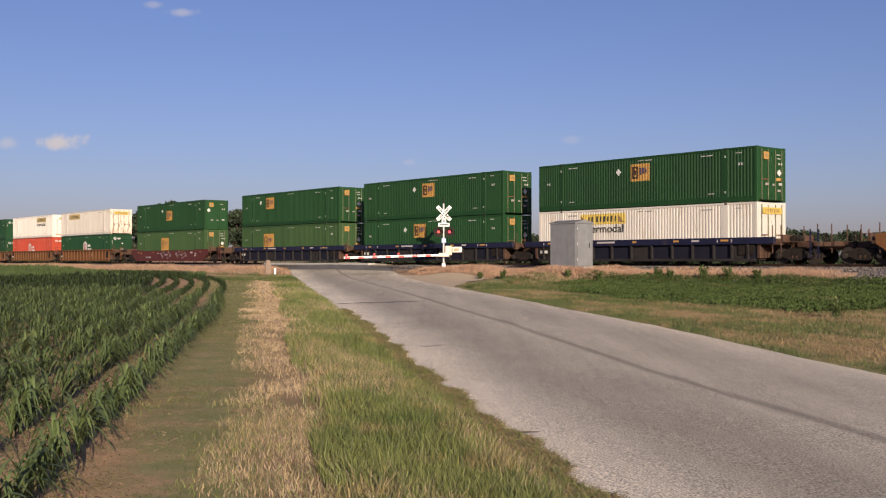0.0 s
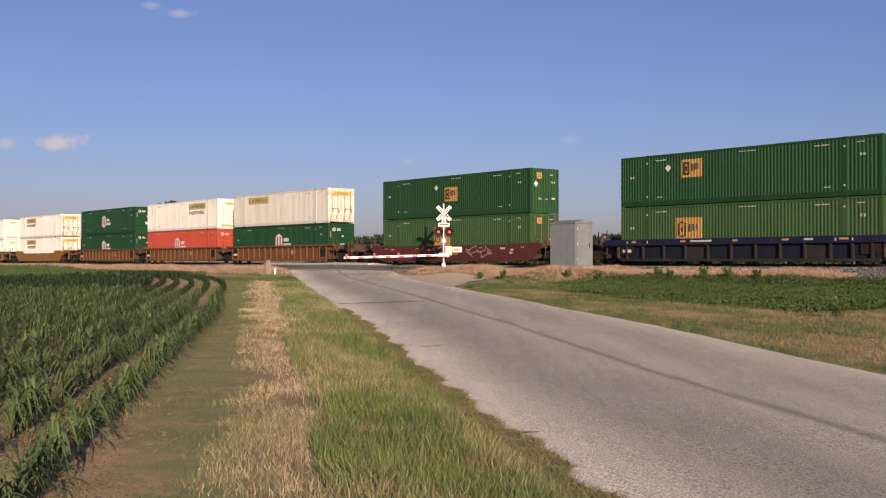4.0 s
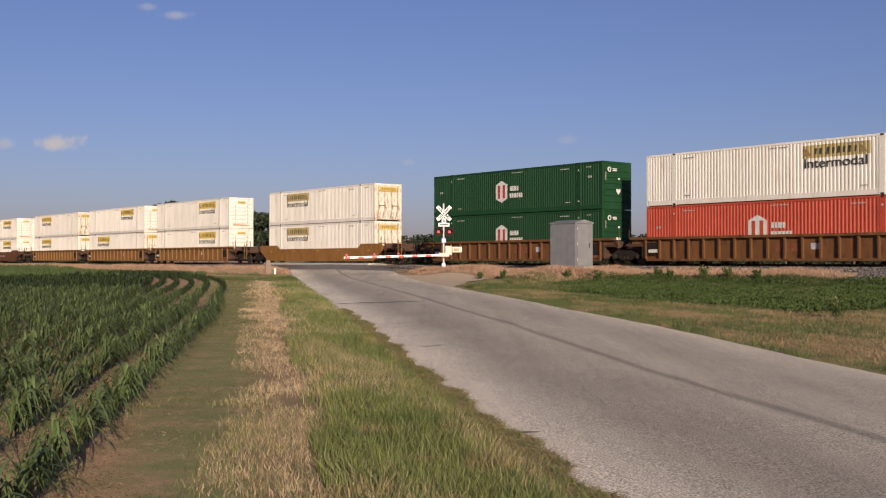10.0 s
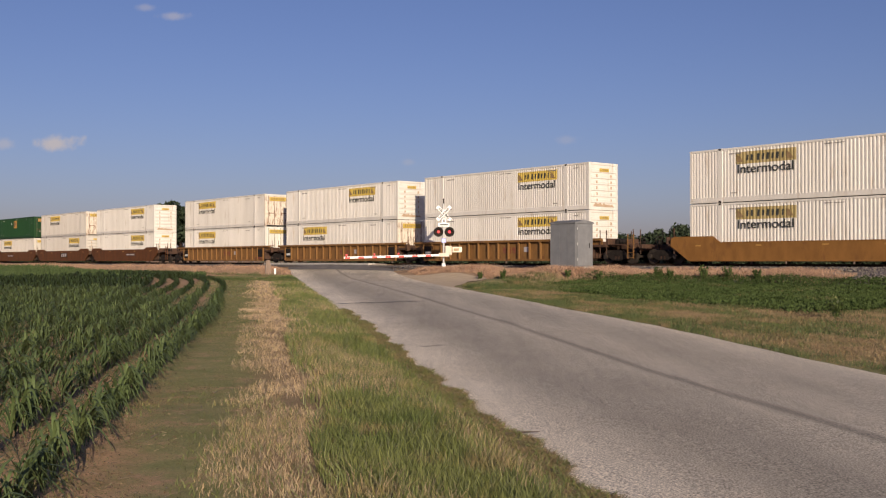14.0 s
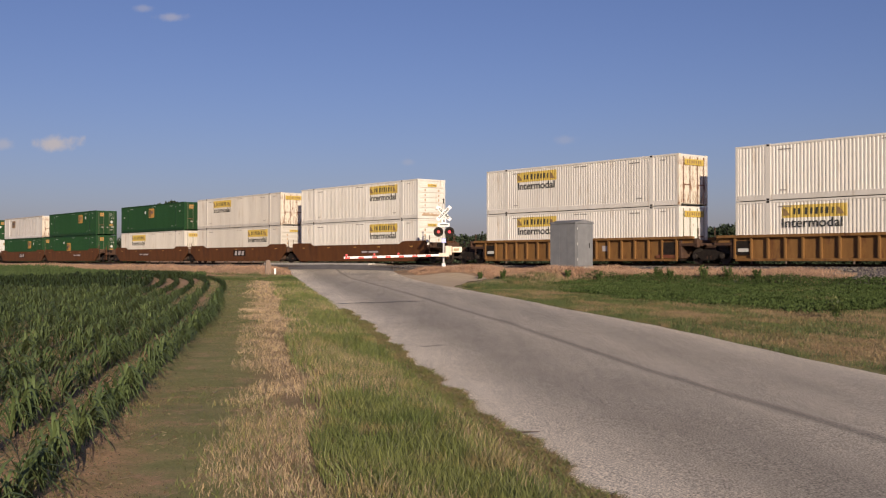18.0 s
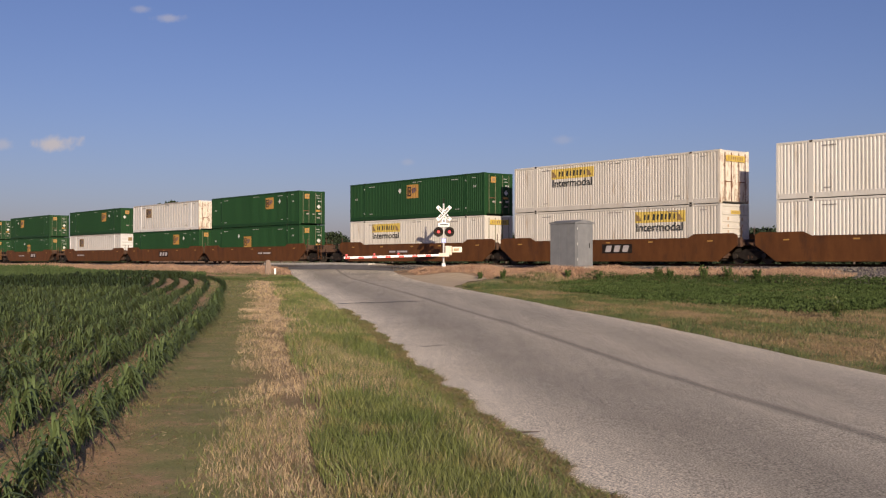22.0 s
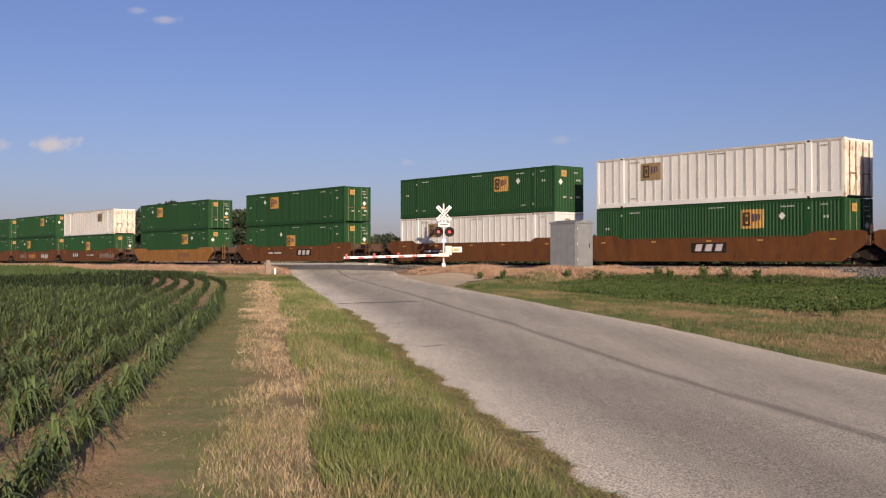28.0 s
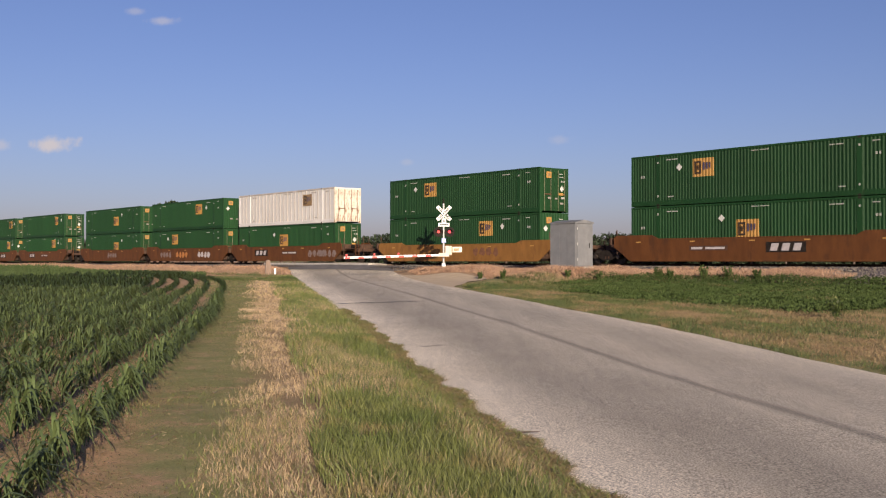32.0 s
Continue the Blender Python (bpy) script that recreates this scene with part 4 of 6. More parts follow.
def plant_field(name, x, y, templates, scale, material, label):
    V, F, off = [], [], 0
    pick = rng.integers(0, len(templates), len(x))
    z = ground_np(x, y)
    for k, (tv, tf) in enumerate(templates):
        i = np.where(pick == k)[0]
        n = len(i)
        a, s = rng.uniform(0, 2 * np.pi, n), scale[i] * rng.uniform(0.75, 1.2, n)
        c, sn = np.cos(a)[:, None] * s[:, None], np.sin(a)[:, None] * s[:, None]
        p = np.stack([tv[None, :, 0] * c - tv[None, :, 1] * sn + x[i][:, None], tv[None, :, 0] * sn + tv[None, :, 1] * c + y[i][:, None],
                      tv[None, :, 2] * s[:, None] + z[i][:, None]], -1)
        V.append(p.reshape(-1, 3))
        F.append((tf[None] + (np.arange(n) * len(tv))[:, None, None] + off).reshape(-1, 4))
        off += n * len(tv)
    return V, F, off


def corn_rows():
    head = ([], [])
    sets = {0: ([], []), 1: ([], []), 2: ([], [])}
    for k in range(52):
        q0 = -1.62 - 0.76 * k
        r = np.arange(-14, 130, 0.165) + rng.uniform(-0.05, 0.05, int(np.ceil((130 + 14) / 0.165)))
        r = r[rng.uniform(0, 1, len(r)) > 0.06]
        q = q0 + 0.35 * np.exp(-((r - 28) / 9) ** 2) - 0.0022 * np.maximum(0, r - 42) ** 2 + rng.normal(0, 0.025, len(r))
        x, y = r * RD[0] + q * RN[0], r * RD[1] + q * RN[1]
        t = x * SU + y * CU - TRACK_D
        far_off = (x < -0.45 * y - 2.0) | (y < 4)
        ok = (t < -12.6 + 0.4 * np.sin(x * 0.7) - 17 * sstep(-0.26, -0.42, x / np.maximum(y, 1))) & (~far_off | ((rng.uniform(0, 1, len(x)) < 0.5) & (x > -0.45 * np.maximum(y, 0) - 16)))
        x, y, far_off = x[ok], y[ok], far_off[ok]
        sets[2][0].append(x[far_off])
        sets[2][1].append(y[far_off])
        x, y = x[~far_off], y[~far_off]
        for lod, (a, b, keep) in enumerate(((0, 17, 0.78), (17, 40, 0.95), (40, 400, 0.8))):
            m = (y >= a) & (y < b) & (rng.uniform(0, 1, len(y)) < keep)
            sets[lod][0].append(x[m])
            sets[lod][1].append(y[m])
    V, F, off = [], [], 0
    head[0].extend(sets[2][0])
    head[1].extend(sets[2][1])
    for lod, (leaves, segs, wide) in enumerate(((11, 6, 0.036), (11, 4, 0.032))):
        tp = [corn_template(40 * lod + k, leaves, segs, wide) for k in range(8)]
        x, y = np.concatenate(sets[lod][0]), np.concatenate(sets[lod][1])
        rr, qq, _ = plan_np(x, y)
        v, f, n = plant_field("corn", x, y, tp, np.where((rr > 33) & (qq > -4.4), 0.68, np.where(y < 17, 0.94, 0.97)), CORN, "")
        V += v
        F += [a + off for a in f]
        off += n
    hx_, hy_ = np.concatenate(head[0]), np.concatenate(head[1])
    hr, hq, _ = plan_np(hx_, hy_)
    v, f, n = plant_field("corn", hx_, hy_, [corn_template(90 + k, 6, 2, 0.07) for k in range(4)], np.where((hr > 32) & (hq > -5.2), 0.55, 0.9), CORN_FAR, "")
    tagged(new("headland_corn", mesh_np("headland_corn", np.concatenate(v), np.concatenate(f), CORN_FAR)), "even green corn at the far end of the rows", "corn", kind="stuff")
    me = mesh_np("corn_field", np.concatenate(V), np.concatenate(F), CORN)
    tagged(new("corn_field", me), "knee-high green corn in curving rows", "corn", kind="stuff")


corn_rows()


# ---- beans, brush and weeds on the railway bank ----
def leaf_cards(x, y, z, size, up=0.5):
    n = len(x)
    a, b = rng.uniform(0, 2 * np.pi, n), rng.normal(up, 0.45, n)
    u = np.stack([np.cos(a), np.sin(a), np.zeros(n)], -1)
    w = np.stack([-np.sin(a) * np.sin(b), np.cos(a) * np.sin(b), np.cos(b)], -1)
    p = np.stack([x, y, z], -1)
    s = (size * rng.uniform(0.6, 1.4, n))[:, None]
    v = np.stack([p - w * s * 0.6, p + u * s * 0.42, p + w * s * 0.6, p - u * s * 0.42], 1).reshape(-1, 3)
    return v, np.arange(n * 4).reshape(-1, 4)


def along_track(s0, s1, t0, t1, per_m2):
    n = int((s1 - s0) * (t1 - t0) * per_m2)
    s, t = rng.uniform(s0, s1, n), rng.uniform(t0, t1, n)
    x, y = CU * s + SU * (TRACK_D + t), -SU * s + CU * (TRACK_D + t)
    ok = np.abs(x) < 0.47 * y + 2
    return x[ok], y[ok]


def bean_band():
    x, y = along_track(-52, -16, -23.5, -6.9, 640)
    r, q, t = plan_np(x, y)
    edge = -17.8 + 1.2 * np.sin(x * 0.5) + 0.5 * np.sin(x * 1.7) - 4.2 * sstep(9.0, 12.5, x)
    ok = (x / y > 0.135 + 0.02 * np.sin(r * 0.7) + rng.normal(0, 0.012, len(x))) & ((x - 6.6) ** 2 + (y - 58) ** 2 > 6) & (q > 12.5) & (t > edge + rng.normal(0, 1.5, len(x)))
    x, y = x[ok], y[ok]
    h = 0.17 + 0.09 * np.sin(x * 1.3) * np.sin(y * 1.1)
    z = ground_np(x, y) + h * np.sqrt(rng.uniform(0.0, 1, len(x))) * rng.uniform(0.8, 1.2, len(x))
    v, f = leaf_cards(x, y, z, 0.06)
    tagged(new("weed_band", mesh_np("weed_band", v, f, BEAN)), "dense dark green broad-leaved weeds below the bank", "weeds", kind="stuff")


bean_band()


def brush(name, sets, material, label, height, width):
    x, y = many(*sets)
    r, q, t = plan_np(x, y)
    ok = (q < Q0 - 0.15) | (q > Q1 + np.where((r > 52) & (r < 68) & (t < -6.6), 3.6, 0.8))
    ok &= rng.uniform(-1, 1, len(x)) * 1.5 + patchy(x * 0.6, y * 0.6) > -1.1
    return blades(name, x[ok], y[ok], height * (1 + 0.22 * patchy(x * 0.5, y * 0.5)[ok]), width, 1.0, material, label, "dry brush")


brush("bank_brush", [along_track(-58, -26, -7.4, -3.4, 420), along_track(-26, -24.0, -7.6, -5.9, 420), along_track(-50, -37, -9.6, -7.4, 300), along_track(-230, -66, -8.3, -3.4, 60)], REED, "dry reddish-tan brush on the railway bank", 0.22, 0.018)
brush("bank_grass", [along_track(-62, -12, -16, -8.6, 150), along_track(-62, -36, -17.5, -8.8, 260), along_track(-150, -66, -9.2, -8.0, 60)], GRASS_ROUGH, "green grass at the foot of the bank", 0.18, 0.018)


gx_, gy_ = along_track(-150, -62, -32, -6.6, 26)
gt_ = gx_ * SU + gy_ * CU - TRACK_D
keep = (gx_ / gy_ < -0.225) & (gt_ > -13.4 - 17.5 * sstep(-0.25, -0.42, gx_ / gy_))
keep &= gt_ < -10.5 + 4.0 * sstep(-0.30, -0.38, gx_ / gy_)
blades("far_meadow", gx_[keep], gy_[keep], 0.42, 0.085, 0.7, CORN_FAR, "even pale green meadow between corn and railway", "grass")


def weed(name, x, y, h, n, label, leaf=None):
    """A bushy weed: stalks with leaves."""
    w = tagged(new(name), label, "weed")
    z0 = gz(x, y)
    w.matrix_world = pose(x, y, z0)
    bm = bmesh.new()
    tips = []
    for k in range(6):
        a = k * 1.05 + rng.uniform(-0.3, 0.3)
        tip = (0.3 * h * math.cos(a), 0.3 * h * math.sin(a), h * rng.uniform(0.7, 1.0))
        rod(bm, (0, 0, -0.05), tip, 0.012, 0.005, 5)
        tips.append(tip)
    part("stalks", bm, BEAN, w)
    k = rng.integers(0, 6, n)
    u = rng.uniform(0.25, 1.0, n)
    p = np.array(tips)[k] * u[:, None] + rng.normal(0, 0.09 * h, (n, 3))
    v, f = leaf_cards(p[:, 0], p[:, 1], np.maximum(p[:, 2], 0.03), 0.075)
    part("leaves", mesh_np("leaves", v, f, leaf or BEAN), leaf or BEAN, w)


for px, d, h in ((1245, 47.5, 0.75), (1288, 46.3, 0.7), (1165, 49.0, 0.6), (890, 57.0, 0.5), (1340, 45.5, 0.5), (1185, 48.0, 0.45), (850, 61.0, 0.4), (1060, 54.0, 0.5), (1005, 55.5, 0.45)):
    if px > 1100:
        d = (TRACK_D - 7.2) / ((px - 784) / F_PX * SU + CU)
    weed("tall_weed", (px - 784) / F_PX * d, d, h, 240, "leafy green weed standing in dry brush")
weed("thistle", (1478 - 784) / F_PX * 27.5, 27.5, 0.6, 170, "pale green bushy weed in rough grass", GRASS_ROUGH)


# ballast stones by the rail
sx, sy = many(along_track(-32, -20, -7.8, -1.5, 150), along_track(-62, -32, -3.4, -1.5, 80))
lumps("ballast_stones", sx, sy, 0.03, 0.075, STONE, "grey crushed stone ballast on the track shoulder", "ballast")


# ---- trees behind the railway ----
def tree(seed, h, spread, leaves, size, low=0):
    rnd = np.random.default_rng(seed)
    t = tagged(new("tree"), "dark green leafy broadleaf tree beyond the railway", "tree", "trees behind the railway")
    bm = bmesh.new()
    rod(bm, (0, 0, -0.3), (0.1, 0, h * 0.45), 0.035 * h, 0.02 * h, 8)
    cl = []
    for k in range(11):
        a, u = k * 2.4 + rnd.uniform(-0.4, 0.4), rnd.uniform(0.3, 0.95)
        rr = spread * math.sin(math.pi * min(u, 0.97)) ** 0.7 * rnd.uniform(0.45, 0.8)
        e = (rr * math.cos(a), rr * math.sin(a), h * (0.25 + 0.65 * u))
        rod(bm, (0.05, 0, h * (0.2 + 0.2 * u)), e, 0.011 * h, 0.004 * h, 5)
        cl.append((*e, spread * rnd.uniform(0.3, 0.5)))
    part("trunk", bm, BARK, t)
    for k in range(low):
        a = k * 2.1 + rnd.uniform(-0.4, 0.4)
        cl.append((spread * 0.75 * math.cos(a), spread * 0.75 * math.sin(a), h * rnd.uniform(0.06, 0.2), spread * rnd.uniform(0.32, 0.45)))
    cl = np.array(cl)
    k = rnd.integers(0, len(cl), leaves)
    d = rnd.normal(0, 1, (leaves, 3))
    d /= np.linalg.norm(d, axis=1)[:, None]
    p = cl[k, :3] + d * cl[k, 3][:, None] * (rnd.uniform(0.3, 1.1, leaves) ** 0.6)[:, None] * np.array([1, 1, 0.8])
    v, f = leaf_cards(p[:, 0], p[:, 1], p[:, 2], size, 0.9)
    part("crown", mesh_np("crown", v, f, TREE_LEAF), TREE_LEAF, t)
    return t


near_kinds = [tree(11 + k, 9.0, 3.2, 3600, 0.44) for k in range(3)]
far_kinds = [tree(31 + k, 10.5, 5.0, 2000, 0.74, 6) for k in range(4)]
tr = random.Random(5)


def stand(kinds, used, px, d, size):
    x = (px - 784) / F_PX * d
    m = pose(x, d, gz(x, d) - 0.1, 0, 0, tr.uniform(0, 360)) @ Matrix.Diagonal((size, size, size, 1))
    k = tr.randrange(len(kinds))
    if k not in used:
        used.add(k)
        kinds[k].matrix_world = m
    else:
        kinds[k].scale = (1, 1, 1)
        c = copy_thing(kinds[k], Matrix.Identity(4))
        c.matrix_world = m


used_near, used_far = set(), set()
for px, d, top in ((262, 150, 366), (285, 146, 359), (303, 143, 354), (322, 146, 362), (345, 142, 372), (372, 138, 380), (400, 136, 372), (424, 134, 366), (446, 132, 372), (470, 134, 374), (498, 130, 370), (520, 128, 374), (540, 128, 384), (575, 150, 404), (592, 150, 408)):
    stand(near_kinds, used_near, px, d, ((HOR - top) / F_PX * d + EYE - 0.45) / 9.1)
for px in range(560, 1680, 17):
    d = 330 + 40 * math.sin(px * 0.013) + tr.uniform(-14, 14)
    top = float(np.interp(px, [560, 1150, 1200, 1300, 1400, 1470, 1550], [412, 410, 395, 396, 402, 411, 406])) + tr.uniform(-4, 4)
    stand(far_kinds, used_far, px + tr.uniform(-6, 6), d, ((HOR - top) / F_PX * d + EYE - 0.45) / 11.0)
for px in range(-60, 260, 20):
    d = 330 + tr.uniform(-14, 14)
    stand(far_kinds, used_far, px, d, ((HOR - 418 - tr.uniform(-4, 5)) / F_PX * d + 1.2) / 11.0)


# ---- clouds ----
def cloud_material(density):
    m = bpy.data.materials.new("thin_evening_cloud")
    m.use_nodes = True
    n, ln = m.node_tree.nodes, m.node_tree.links
    n.remove(n["Principled BSDF"])
    co = n.new("ShaderNodeTexCoord").outputs["Object"]
    tex = n.new("ShaderNodeTexNoise")
    tex.inputs["Scale"].default_value, tex.inputs["Detail"].default_value = 0.016, 6
    ln.new(co, tex.inputs["Vector"])
    g = n.new("ShaderNodeTexCoord").outputs["Generated"]
    sub = n.new("ShaderNodeVectorMath")
    sub.operation = "SUBTRACT"
    ln.new(g, sub.inputs[0])
    sub.inputs[1].default_value = (0.5, 0.5, 0.5)
    mulv = n.new("ShaderNodeVectorMath")
    mulv.operation = "MULTIPLY"
    ln.new(sub.outputs[0], mulv.inputs[0])
    mulv.inputs[1].default_value = (2, 0, 2)
    le = n.new("ShaderNodeVectorMath")
    le.operation = "LENGTH"
    ln.new(mulv.outputs[0], le.inputs[0])
    fall = n.new("ShaderNodeMath")
    fall.operation = "SUBTRACT"
    ln.new(tex.outputs["Fac"], fall.inputs[0])
    sc = n.new("ShaderNodeMath")
    sc.operation = "MULTIPLY"
    ln.new(le.outputs["Value"], sc.inputs[0])
    sc.inputs[1].default_value = 0.55
    ln.new(sc.outputs[0], fall.inputs[1])
    mr = n.new("ShaderNodeMapRange")
    mr.interpolation_type = "SMOOTHSTEP"
    ln.new(fall.outputs[0], mr.inputs[0])
    mr.inputs[1].default_value, mr.inputs[2].default_value = 0.02, 0.42
    mr.inputs[3].default_value, mr.inputs[4].default_value = 0.0, density
    # sunlit brightness put in as emission on the flat sheet
    em = n.new("ShaderNodeEmission")
    em.inputs["Color"].default_value = (1.0, 0.93, 0.94, 1)
    em.inputs["Strength"].default_value = 0.42
    tp = n.new("ShaderNodeBsdfTransparent")
    mx = n.new("ShaderNodeMixShader")
    ln.new(mr.outputs[0], mx.inputs["Fac"])
    ln.new(tp.outputs[0], mx.inputs[1])
    ln.new(em.outputs[0], mx.inputs[2])
    ln.new(mx.outputs[0], n["Material Output"].inputs["Surface"])
    return m


CLOUDS = []
FAR = 3600.0
for px, py, w, h, dens, dx, dy in ((104, 250, 112, 40, 0.95, -13, 4), (14, 251, 62, 30, 0.45, -13, 4), (272, 6, 62, 20, 0.34, -32, 12), (324, 20, 84, 22, 0.46, -35, 15),
                                   (1014, 246, 70, 24, 0.22, -22, 0), (726, 286, 44, 18, 0.22, -4, 0), (905, 368, 90, 40, 0.4, -14, -2)):
    bm = bmesh.new()
    s = FAR / F_PX
    bmesh.ops.create_grid(bm, x_segments=8, y_segments=4, size=0.5, matrix=Matrix.Diagonal((w * s, h * s, 1, 1)))
    bmesh.ops.rotate(bm, verts=bm.verts, cent=(0, 0, 0), matrix=Matrix.Rotation(radians(90), 3, "X"))
    for v in bm.verts:
        v.co.y += 6 * math.sin(v.co.x * 0.05) + 0.02 * abs(v.co.x)
    me = bpy.data.meshes.new("cloud")
    bm.to_mesh(me)
    bm.free()
    me.materials.append(cloud_material(dens))
    cl = tagged(new("cloud", me), "small thin pale cloud in the evening sky", "cloud", kind="structure")
    a = ((px - 784) * s, FAR, EYE + (HOR - py) * s)
    b = ((px + dx - 784) * s, FAR, EYE + (HOR - py - dy) * s)
    CLOUDS.append((cl, a, b))


# ---- a dark speck darting past, likely an insect, given a bird's shape ----
def small_flyer():
    b = tagged(new("bird"), "small dark flying speck with a bird shape", "bird")
    dark = pmat("dark_flyer_skin", (0.045, 0.06, 0.11), (0.065, 0.08, 0.14), 20, 0.6, bump=0.0)
    bm = bmesh.new()
    bmesh.ops.create_uvsphere(bm, u_segments=12, v_segments=8, radius=1.0, matrix=Matrix.Diagonal((0.065, 0.02, 0.02, 1)))
    part("body", bm, dark, b)
    for s in (-1, 1):
        part("wing", prism([(0.03, 0), (0.02, 0.05), (-0.05, 0.10), (-0.03, 0.05), (-0.025, 0)], -0.002, 0.002), dark, b, at=pose(0, 0, 0.005, 90 * -s + s * 35, 0, 0))
    part("tail", prism([(-0.05, 0.012), (-0.13, 0.028), (-0.09, 0.0), (-0.13, -0.028), (-0.05, -0.012)], -0.002, 0.002), dark, b, at=pose(0, 0, 0, 90, 0, 0))
    return b


FLYER = small_flyer()
FLYER_WAY = ((0, 42, 12, 1.3), (1.35, 24.4, 12, 0.95), (2.7, 6.28, 12, 1.16), (2.85, 4.27, 12, 2.22), (3.0, 2.25, 12, 3.29), (3.15, 0.23, 12, 4.36), (3.3, -1.79, 12, 5.42), (6, -38, 14, 24), (32, -380, 60, 180))


# ---- the train ----
L, W, H = 16.15, 2.59, 2.90
MOVING = []          # (thing, s at the start, height)
WHEELSETS = []


def corrugated(pitch, depth, flat):
    """Side wall of pressed ribs, outside at y = -W/2."""
    bm = bmesh.new()
    z0, z1 = 0.29, H - 0.11
    xs = []
    n = int(round((L - 0.3) / pitch))
    p = (L - 0.3) / n
    for k in range(n):
        a = -L / 2 + 0.15 + k * p
        sl = p * 0.17
        xs += [(a, depth), (a + p * flat, depth), (a + p * flat + sl, 0), (a + p - sl, 0)]
    xs.append((L / 2 - 0.15, depth))
    lo = [bm.verts.new((x, -W / 2 + 0.012 + d, z0)) for x, d in xs]
    hi = [bm.verts.new((x, -W / 2 + 0.012 + d, z1)) for x, d in xs]
    for k in range(len(xs) - 1):
        bm.faces.new((lo[k], lo[k + 1], hi[k + 1], hi[k]))
    return bm


def container(paint, style, logo, logo_x, end, cat_label, rust_end=False, low=False, logo_z=2.0):
    """A 53-foot box. style: ribbed or posted; end: doors or wall at the leading end."""
    c = tagged(new("shipping_container"), cat_label, "container", "containers on the train")
    S = lambda key, make, mat=paint: shared(key, make, mat)
    part("shell", S("shell", lambda: B(-L / 2 + 0.05, L / 2 - 0.05, -W / 2 + 0.08, W / 2 - 0.08, 0.1, H - 0.05)), paint, c)
    groove = 0.24 if paint in (WHITE, WHITE_DULL) else 0.36
    wall = S("side_wall", lambda: corrugated(0.2, 0.024, groove)) if style == "ribbed" else S("side_wall_posted", lambda: corrugated(0.61, 0.03, 0.86))
    part("side_wall", wall, paint, c)
    part("side_wall", wall, paint, c, at=pose(0, 0, 0, 0, 0, 180))
    part("roof", S("roof", lambda: B(-L / 2 + 0.06, L / 2 - 0.06, -W / 2 + 0.05, W / 2 - 0.05, H - 0.06, H - 0.015)), paint, c)
    trim = paint if style == "ribbed" else POST_GREY
    for y in (-1, 1):
        at = pose(0, 0, 0, 0, 0, 0 if y < 0 else 180)
        part("top_rail", S("top_rail", lambda: B(-L / 2 + 0.1, L / 2 - 0.1, -W / 2, -W / 2 + 0.09, H - 0.12, H, 0.012), trim), trim, c, at=at)
        part("bottom_rail", S("bottom_rail", lambda: B(-L / 2 + 0.1, L / 2 - 0.1, -W / 2, -W / 2 + 0.09, 0.02, 0.30, 0.012)), paint, c, at=at)
        for x in (-1, 1):
            cp = WHITE_RUST if rust_end and x > 0 else paint
            part("corner_post", S("corner_post", lambda: B(-0.09, 0.09, -0.09, 0.09, 0, H, 0.012), cp), cp, c, at=pose(x * (L / 2 - 0.09), y * (W / 2 - 0.09), 0))
            part("lift_post", S("lift_post", lambda: B(-0.17, 0.17, -0.05, 0.05, 0.0, H + 0.01, 0.012)), paint, c, at=pose(x * 6.1, y * (W / 2 - 0.047), 0))
            for z in (0.0, H - 0.115):
                part("corner_casting", shared("corner_casting", lambda: B(-0.1, 0.1, -0.085, 0.085, -0.006, 0.12, 0.015), DARK), DARK, c, at=pose(x * 6.1, y * (W / 2 - 0.08), z))
    if style == "posted":
        for k in range(1, 26):
            x = -L / 2 + 0.15 + k * (L - 0.3) / 26
            if abs(abs(x) - 6.1) > 0.2:
                part("wall_post", shared("wall_post", lambda: B(-0.035, 0.035, -0.012, 0.02, 0.3, H - 0.12), POST_GREY), POST_GREY, c, at=pose(x, -W / 2 + 0.006, 0))
    # leading end
    xe = L / 2
    ep = WHITE_RUST if rust_end else paint
    if end == "doors":
        for y in (-1, 1):
            d = part("door", S("door", lambda: door_leaf(), ep), ep, c, at=pose(xe - 0.05, y * 0.625, 0))
            for k in (-0.3, 0.28):
                part("lock_rod", shared("lock_rod", lambda: rod(bmesh.new(), (0, 0, 0.1), (0, 0, H - 0.14), 0.022, seg=8), RUST if rust_end else ROD_TAN), ROD_TAN, d, at=pose(0.075, k, 0))
            part("lock_handle", shared("lock_handle", lambda: B(0.06, 0.1, -0.3, 0.3, 1.15, 1.2), RUST), RUST, d)
    elif paint in (GREEN, GREEN_FADED):
        part("end_wall", S("end_wall_upright", lambda: upright_end(), ep), ep, c, at=pose(xe, 0, 0))
    else:
        part("end_wall", S("end_wall", lambda: end_wall(), ep), ep, c, at=pose(xe, 0, 0))
    part("end_wall", S("end_wall", lambda: end_wall(), paint), paint, c, at=pose(-xe, 0, 0, 0, 0, 180))
    # markings
    greens = (GREEN, GREEN_DK, GREEN_FADED)
    dark_marks = paint not in greens and paint is not RED
    ink = INK_GREY if dark_marks else MARK_WHITE
    y = -W / 2 - 0.004
    bar = lambda w, h: shared("mark_%d_%d" % (w * 100, h * 1000), lambda: B(-w / 2, w / 2, -0.003, 0.003, -h / 2, h / 2), ink)
